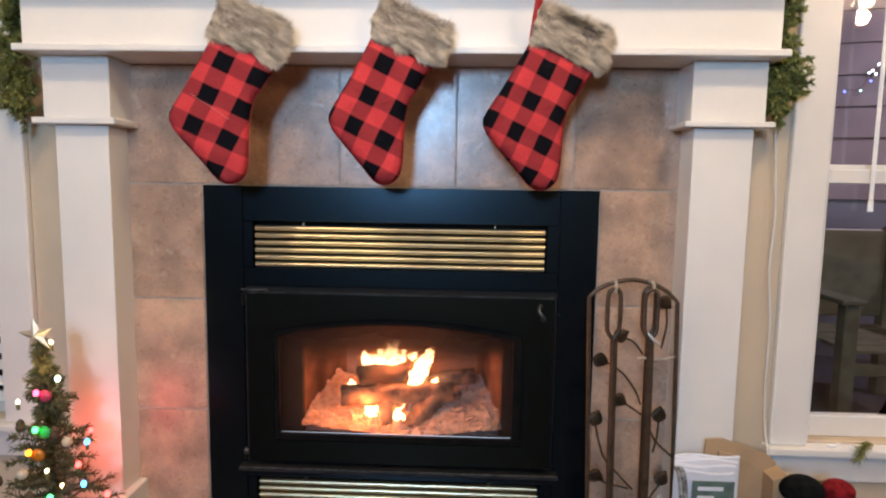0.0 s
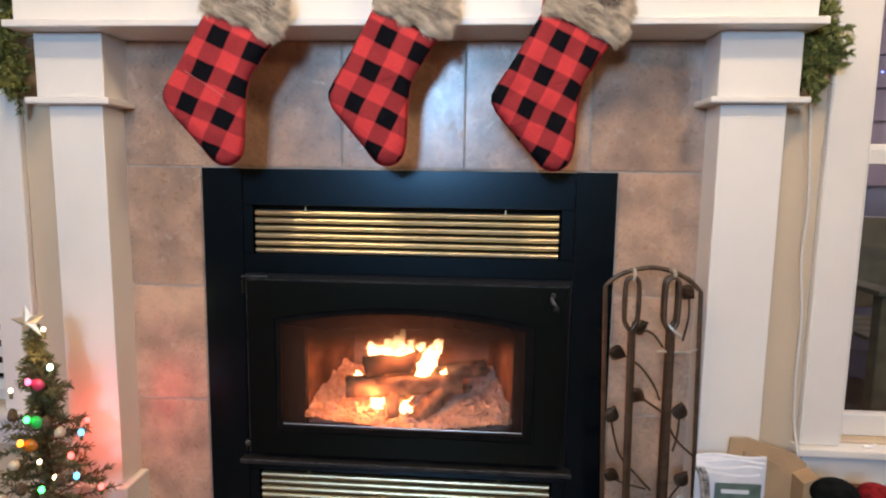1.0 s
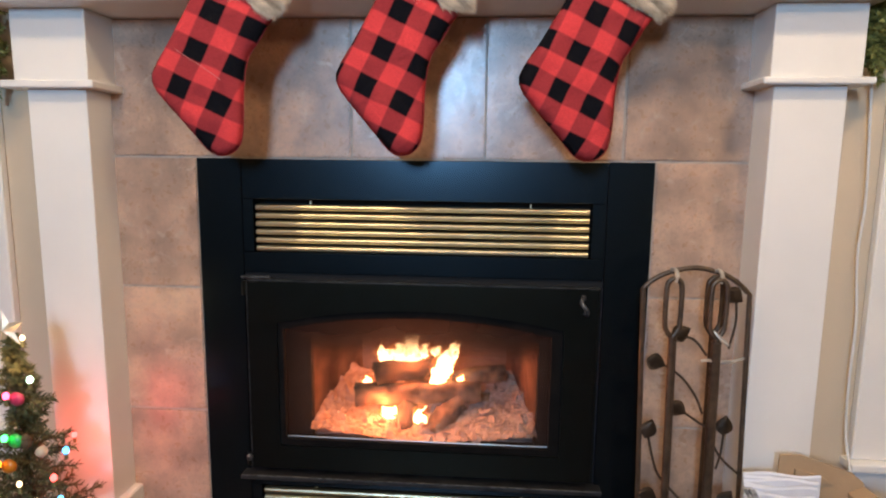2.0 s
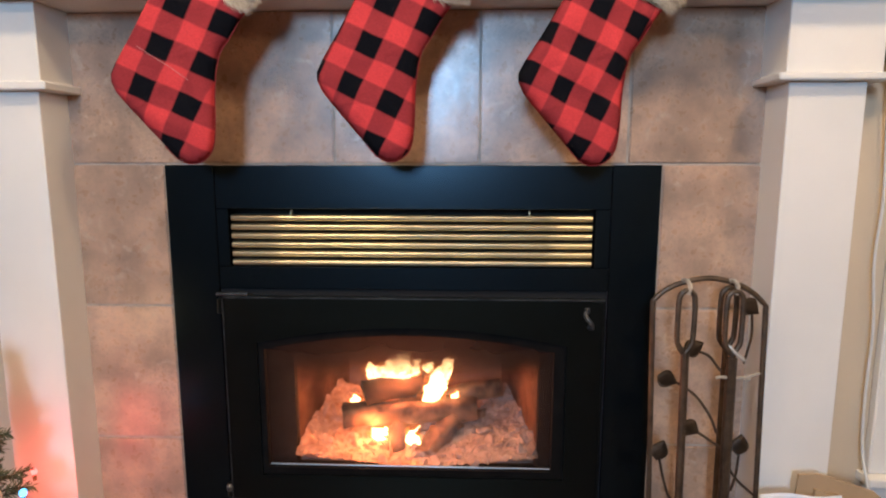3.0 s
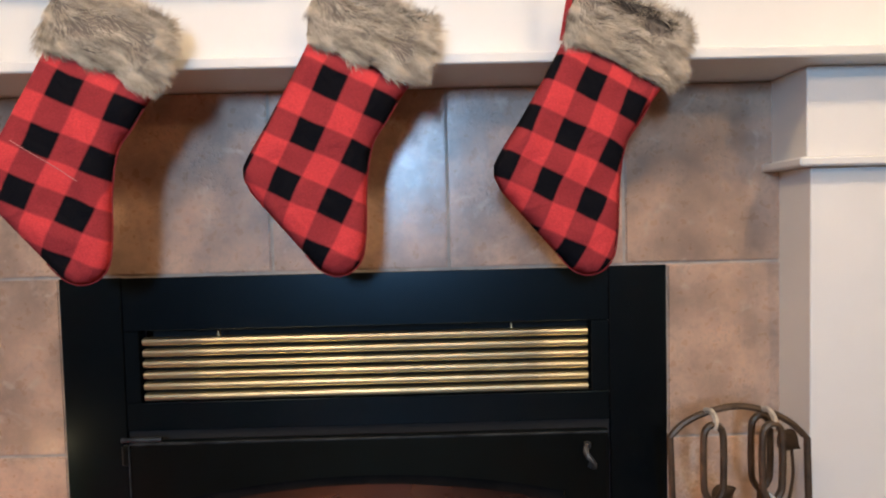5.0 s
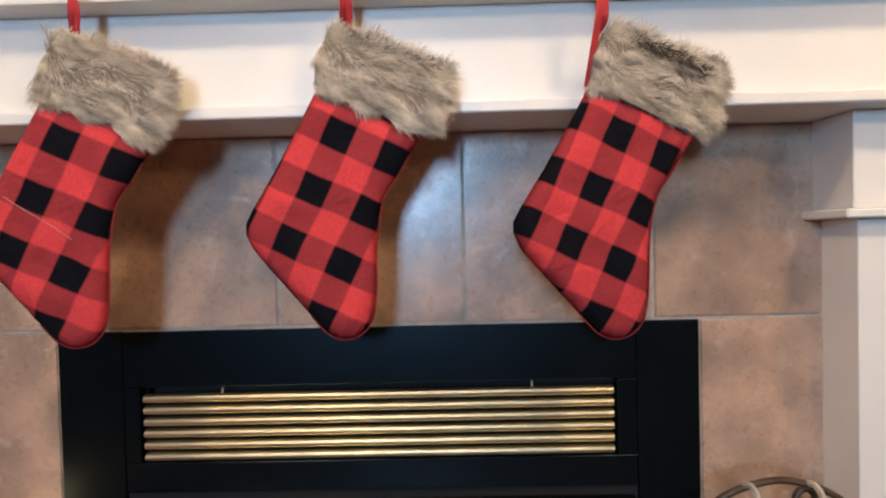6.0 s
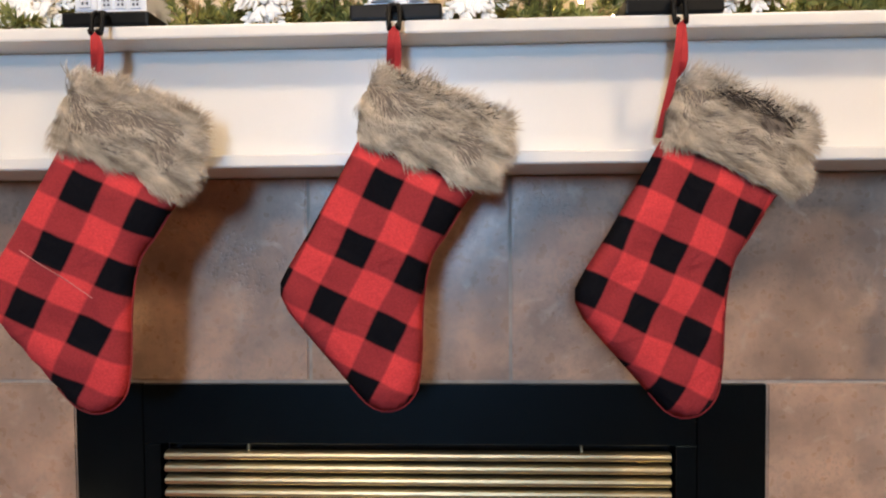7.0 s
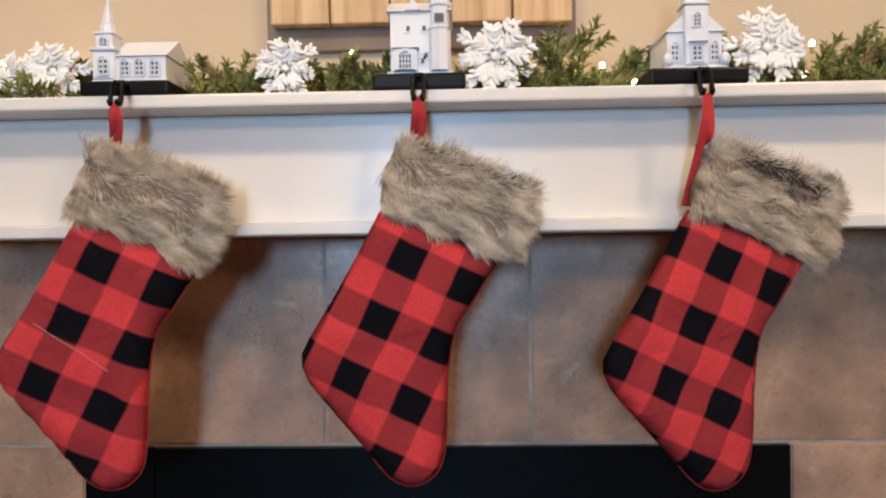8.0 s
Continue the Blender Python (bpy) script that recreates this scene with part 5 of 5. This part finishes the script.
def holder(name, label, x, w=0.103):
    """Black base at the shelf's front with a hook bent over the edge."""
    ob = thing(name, label, "stocking holder", (x, 0.016, SHELF_Z), "stocking holders on the mantel")
    part("base", box(-w / 2, w / 2, -0.188, -0.100, 0.0, 0.0165, 0.003, None, 2), BLACKWOOD, ob, "black lacquered wooden base")
    for s in (-1, 1):
        part("hook", tube(smoothed([(s * 0.003, -0.186, 0.009), (s * 0.004, -0.196, 0.012), (s * 0.006, -0.202, 0.005), (s * 0.006, -0.2035, -0.006), (s * 0.005, -0.206, -0.015), (s * 0.004, -0.211, -0.012)], 4), 0.0027, sides=8), BLACKWOOD, ob, "black bent hook")
    part("hook_plate", lathe([(0.004, -0.003), (0.0075, 0.0), (0.004, 0.004)], (0, -0.193, 0.010), 12), BLACKWOOD, ob)
    return ob


Y1, Y2, ZB = -0.176, -0.116, 0.0166

# chapel with the tower at one end
h = holder("chapel_stocking_holder", "white porcelain chapel on a black base holding a stocking", -0.354)
tx = -0.026
part("plinth", box(-0.043, 0.046, Y1 - 0.002, Y2 + 0.002, ZB, ZB + 0.004, 0.001), PORCELAIN, h)
part("nave", box(-0.016, 0.044, Y1, Y2, ZB + 0.004, ZB + 0.030), PORCELAIN, h)
part("nave_roof", gable(-0.016, 0.044, Y1, Y2, ZB + 0.0302, ZB + 0.056, "x"), PORCELAIN, h)
part("tower", box(tx - 0.015, tx + 0.011, Y1 - 0.003, Y1 + 0.022, ZB + 0.004, ZB + 0.036, 0.001), PORCELAIN, h)
part("tower_cornice", box(tx - 0.0175, tx + 0.0135, Y1 - 0.006, Y1 + 0.025, ZB + 0.0362, ZB + 0.040, 0.001), PORCELAIN, h)
part("belfry", box(tx - 0.012, tx + 0.008, Y1 - 0.001, Y1 + 0.019, ZB + 0.0402, ZB + 0.056, 0.001), PORCELAIN, h)
part("belfry_cornice", box(tx - 0.014, tx + 0.010, Y1 - 0.003, Y1 + 0.021, ZB + 0.0562, ZB + 0.059, 0.001), PORCELAIN, h)
part("lantern", lathe([(0.009, 0), (0.009, 0.009), (0.006, 0.012)], (tx - 0.002, Y1 + 0.009, ZB + 0.0592), 8), PORCELAIN, h)
part("spire", spire(tx - 0.002, Y1 + 0.009, ZB + 0.071, 0.007, 0.032), PORCELAIN, h)
for x in (-0.004, 0.013, 0.031):
    pane_arch(x, Y1, ZB + 0.008, 0.010, 0.019, h)
pane_arch(tx - 0.002, Y1 - 0.003, ZB + 0.009, 0.011, 0.021, h)
pane_arch(tx - 0.002, Y1 - 0.001, ZB + 0.042, 0.008, 0.010, h)
h.scale = (1.03, 1, 1.04)

# tall town house with a porch and a corner turret
h = holder("house_stocking_holder", "white porcelain town house on a black base holding a stocking", -0.005)
part("plinth", box(-0.036, 0.038, Y1 - 0.004, Y2 + 0.002, ZB, ZB + 0.0035, 0.001), PORCELAIN, h)
part("house_body", box(-0.032, 0.033, Y1, Y2, ZB + 0.0035, ZB + 0.066), PORCELAIN, h)
part("roof", gable(-0.032, 0.033, Y1, Y2, ZB + 0.0662, ZB + 0.086, "x", over=0.004), PORCELAIN, h)
part("dormer", gable(-0.014, 0.002, Y1 - 0.004, Y1 + 0.02, ZB + 0.067, ZB + 0.079, "y", over=0.001), PORCELAIN, h)
part("turret", lathe([(0.0125, 0.0), (0.0125, 0.042), (0.014, 0.044), (0.0105, 0.046), (0.0105, 0.066), (0.013, 0.068), (0.0125, 0.072)], (0.023, Y1 + 0.002, ZB + 0.0035), 8), PORCELAIN, h)
part("turret_cap", spire(0.023, Y1 + 0.002, ZB + 0.0757, 0.013, 0.018), PORCELAIN, h)
part("porch", prism(arch(-0.028, -0.002, ZB + 0.0035, ZB + 0.026, 0.0), Y1 - 0.008, Y1 - 0.0002), PORCELAIN, h)
part("porch_gable", gable(-0.029, -0.001, Y1 - 0.010, Y1 - 0.001, ZB + 0.0262, ZB + 0.040, "y", over=0.0015), PORCELAIN, h)
part("porch_arch", ring(arch(-0.025, -0.005, ZB + 0.004, ZB + 0.020, 0.006, 8), arch(-0.022, -0.008, ZB + 0.004, ZB + 0.018, 0.005, 8), Y1 - 0.0105, Y1 - 0.0075), PORCELAIN, h)
for i in range(4):
    for j in range(3):
        part("porch_light", box(-0.0215 + i * 0.0035, -0.0195 + i * 0.0035, Y1 - 0.0088, Y1 - 0.0079, ZB + 0.006 + j * 0.005, ZB + 0.0095 + j * 0.005), WINDOWDARK, h)
for x, z in ((-0.012, 0.048), (0.006, 0.048), (0.008, 0.020), (0.004, 0.014)):
    k = part("window", box(x - 0.0035, x + 0.0035, Y1 - 0.0015, Y1 - 0.0003, ZB + z - 0.004, ZB + z + 0.006), PORCELAIN, h)
    part("light", box(x - 0.0018, x + 0.0018, Y1 - 0.0022, Y1 - 0.0016, ZB + z - 0.002, ZB + z + 0.003), WINDOWDARK, k)
for z in (0.053,):
    part("turret_window", box(0.018, 0.028, Y1 - 0.0105, Y1 - 0.0085, ZB + z, ZB + z + 0.008), WINDOWDARK, h)
h.scale = (1.06, 1, 1.13)

# church with the tower in the middle of its gable
h = holder("church_stocking_holder", "white porcelain church on a black base holding a stocking", 0.319)
part("plinth", box(-0.034, 0.034, Y1 - 0.003, Y2 + 0.006, ZB, ZB + 0.0035, 0.001), PORCELAIN, h)
part("nave", box(-0.029, 0.029, Y1 + 0.004, Y2 + 0.006, ZB + 0.0035, ZB + 0.040), PORCELAIN, h)
part("nave_roof", gable(-0.029, 0.029, Y1 + 0.004, Y2 + 0.006, ZB + 0.0402, ZB + 0.070, "y"), PORCELAIN, h)
part("tower", box(-0.0125, 0.0125, Y1 - 0.004, Y1 + 0.018, ZB + 0.0035, ZB + 0.066, 0.001), PORCELAIN, h)
part("tower_cornice", box(-0.0145, 0.0145, Y1 - 0.006, Y1 + 0.020, ZB + 0.0662, ZB + 0.0695, 0.001), PORCELAIN, h)
part("belfry", box(-0.0105, 0.0105, Y1 - 0.002, Y1 + 0.016, ZB + 0.0697, ZB + 0.084, 0.001), PORCELAIN, h)
part("spire", spire(0, Y1 + 0.007, ZB + 0.0842, 0.0125, 0.045), PORCELAIN, h)
part("door_hood", gable(-0.009, 0.009, Y1 - 0.009, Y1 - 0.003, ZB + 0.027, ZB + 0.036, "y", over=0.001), PORCELAIN, h)
pane_arch(0, Y1 - 0.004, ZB + 0.008, 0.010, 0.018, h)
pane_arch(0, Y1 - 0.004, ZB + 0.044, 0.007, 0.014, h)
for x in (-0.021, 0.021):
    pane_arch(x, Y1 + 0.004, ZB + 0.010, 0.008, 0.020, h)
for x in (-0.030, 0.030):
    part("shrub", ball((x, Y1 - 0.001, ZB + 0.010), 0.006, squash=(1, 1, 1.3), sub=2), PORCELAIN, h)
h.scale = (1.10, 1, 1.12)

# red loops of the stockings over the hooks
for x, top, bot, slant in ((-0.354, 1.452, 1.400, -0.024), (-0.005, 1.452, 1.398, -0.008), (0.319, 1.452, 1.332, -0.010)):
    lp = thing("stocking_loop", "narrow red felt hanging loop over the hook", "loop", group="stocking loops")
    pts = smoothed([(x + slant - 0.002, -0.152, bot), (x - 0.004, -0.1885, (top * 2 + bot) / 3), (x, -0.1915, top + 0.002), (x + 0.004, -0.1885, (top * 2 + bot) / 3), (x + slant * 0.75 + 0.006, -0.168, max(bot, 1.398))], 5)
    part("ribbon", tube(pts, 0.0045, sides=6, flat=0.3), REDLOOP, lp)

# table-top tree with coloured lights
TX, TYY = -0.775, -0.255
tree = thing("christmas_tree", "small artificial Christmas tree with coloured lights and a star", "christmas tree")
part("pot", lathe([(0.055, 0), (0.070, 0.01), (0.078, 0.085), (0.070, 0.088)], (TX, TYY, 0), 20), TWIG, tree)
part("trunk", tube([(TX, TYY, 0.08), (TX + 0.002, TYY, 0.35), (TX - 0.012, TYY, 0.635)], 0.007, taper=[1, 0.7, 0.3]), TWIG, tree)
rnd = random.Random(21)
stems = []
for k in range(150):
    z = 0.13 + 0.50 * (k / 150) ** 0.95
    r = (0.004 + (0.640 - z) * 0.285) * rnd.uniform(0.35, 1.25)
    a = k * 2.399 + rnd.uniform(-0.3, 0.3)
    d = Vector((math.cos(a), 0.9 * math.sin(a), 0))
    c = Vector((TX - 0.012 * max(0, z - 0.35) / 0.28, TYY, z))
    tip = c + d * r
    tip.y = min(tip.y, -0.125)
    mid = c.lerp(tip, 0.55) + Vector((0, 0, 0.012))
    stems.append([c, mid, tip + Vector((0, 0, rnd.uniform(-0.005, 0.022)))])
part("branch_work", stems_mesh(stems, 0.0014), TWIG, tree)["kind"] = "stuff"
TREENEEDLE = mat("tree_needles", (0.20, 0.17, 0.07), 0.65, 0, 0.2, 25, 0, second=(0.03, 0.05, 0.018), island=0.6)
part("needles", needles(stems, 95, 0.018, 0.95, 9, 0.0012), TREENEEDLE, tree)["kind"] = "stuff"
gold = mat("champagne_glitter", (0.80, 0.68, 0.50), 0.35, 0.6, 0.1, 200, 0.4, 600)
bm = bmesh.new()
SX, SY, SZ = -0.793, TYY - 0.006, 0.655
for face in (-1, 1):
    hub = bm.verts.new((SX, SY + face * 0.009, SZ))
    rim = []
    for i in range(10):
        a = math.pi / 2 + i * math.pi / 5 + 0.16
        rr = 0.043 if i % 2 == 0 else 0.017
        rim.append(bm.verts.new((SX + rr * math.cos(a), SY, SZ + rr * math.sin(a))))
    for i in range(10):
        bm.faces.new((hub, rim[i], rim[(i + 1) % 10]))
part("star", bm, gold, tree, "champagne five-pointed star")
BULBS = {"white": (1.0, 0.72, 0.42), "pink": (1.0, 0.09, 0.22), "green": (0.07, 1.0, 0.18), "orange": (1.0, 0.32, 0.02), "blue": (0.08, 0.42, 1.0), "red": (1.0, 0.08, 0.07), "mint": (0.6, 1.0, 0.75)}
GLOWS = {k: glow("bulb_" + k, c, 6.0) for k, c in BULBS.items()}
SHELLS = {k: mat("bulb_cap_" + k, tuple(0.5 * q for q in c), 0.3, 0, 0.05, 30, 0) for k, c in BULBS.items()}
for x, z, col, y in ((-0.753, 0.643, "white", -0.270), (-0.728, 0.566, "mint", -0.290), (-0.772, 0.535, "pink", -0.300), (-0.752, 0.466, "green", -0.335), (-0.766, 0.416, "orange", -0.340), (-0.682, 0.413, "blue", -0.270), (-0.664, 0.389, "red", -0.330), (-0.654, 0.345, "blue", -0.330), (-0.702, 0.333, "green", -0.370), (-0.622, 0.306, "red", -0.300),
                     (-0.83, 0.506, "white", -0.28), (-0.735, 0.372, "white", -0.33), (-0.695, 0.345, "white", -0.34), (-0.745, 0.392, "red", -0.160), (-0.72, 0.22, "pink", -0.37), (-0.83, 0.24, "blue", -0.38), (-0.88, 0.33, "red", -0.30)):
    b = part("light_bulb", ball((x, y, z), 0.0060 if col != "white" else 0.0044, squash=(1, 1, 1.3)), GLOWS[col], tree, "lit " + col + " bulb", True)
    part("holder", tube([(x, y, z - 0.018), (x, y, z - 0.006)], 0.0036, sides=7), TREENEEDLE, b)
for x, z, col, y in ((-0.764, 0.523, "pink", -0.296), (-0.744, 0.454, "green", -0.331), (-0.758, 0.404, "orange", -0.336)):
    part("reflector", ball((x, y + 0.012, z), 0.016, squash=(1, 0.5, 0.9)), SHELLS[col], tree, "tinted plastic reflector", True)
for x, z, y in ((-0.775, 0.372, -0.35), (-0.700, 0.430, -0.31), (-0.80, 0.30, -0.36)):
    part("berry", ball((x, y, z), 0.011), mat("cream_bauble", (0.62, 0.52, 0.38), 0.4), tree, "", True)
for x, z, y in ((-0.835, 0.352, -0.345), (-0.725, 0.452, -0.315), (-0.755, 0.325, -0.36), (-0.80, 0.465, -0.315), (-0.69, 0.335, -0.335)):
    part("pine_cone", lathe([(0.002, -0.014), (0.008, -0.010), (0.0105, -0.003), (0.008, 0.005), (0.009, 0.007), (0.004, 0.014), (0.001, 0.016)], (x, y, z), 9), TWIG, tree, "tiny brown pine cone")
lamp("red_bulb_glow", "POINT", (-0.745, -0.18, 0.35), 1.1, (1.0, 0.12, 0.10), 0.08)
lamp("tree_bulb_glow", "POINT", (-0.745, -0.30, 0.60), 0.20, (1.0, 0.62, 0.30), 0.02)

# sprig on the window stool
sprig = thing("pine_sprig", "small green pine sprig lying on the window stool", "sprig")
stems = [[Vector((1.235, -0.01, 0.349)), Vector((1.21, -0.03, 0.356)), Vector((1.185, -0.045, 0.346 - 0.012 * k))] for k in range(3)]
part("twigs", stems_mesh(stems), TWIG, sprig)
part("needles", needles(stems, 70, 0.024, 0.7, 15), NEEDLE, sprig)["kind"] = "stuff"


# ---- single tiles, last ----
def tile_mesh(w, h):
    bm = box(-w / 2, w / 2, -0.0, 0.008, -h / 2, h / 2)
    front = [e for e in bm.edges if all(abs(v.co.y) < 1e-5 for v in e.verts)]
    bmesh.ops.bevel(bm, geom=front, offset=0.0022, segments=2, affect="EDGES")
    me = finish(bm)
    me.materials.append(TILE)
    return me


def tile(x0, x1, z0, z1):
    ob = new("tile", tile_mesh(x1 - x0 - GAP, z1 - z0 - GAP))
    ob.parent = tile_field
    ob.location = ((x0 + x1) / 2, SEED.uniform(-0.0006, 0.0006), (z0 + z1) / 2)


for x0, x1 in ((-0.735, -0.457), (-0.457, -0.158), (-0.158, 0.141), (0.141, 0.440), (0.440, 0.735)):
    tile(x0, x1, 0.9985, 1.3045)
for x0, x1, dz in ((-0.735, -0.518, 0.0), (0.511, 0.735, 0.004)):
    for z0, z1 in ((0.694, 0.9985), (0.390, 0.694), (0.087, 0.390), (0.002, 0.087)):
        tile(x0, x1, z0 + (dz if z0 > 0.01 else 0), z1 + (dz if z1 < 0.99 else 0))
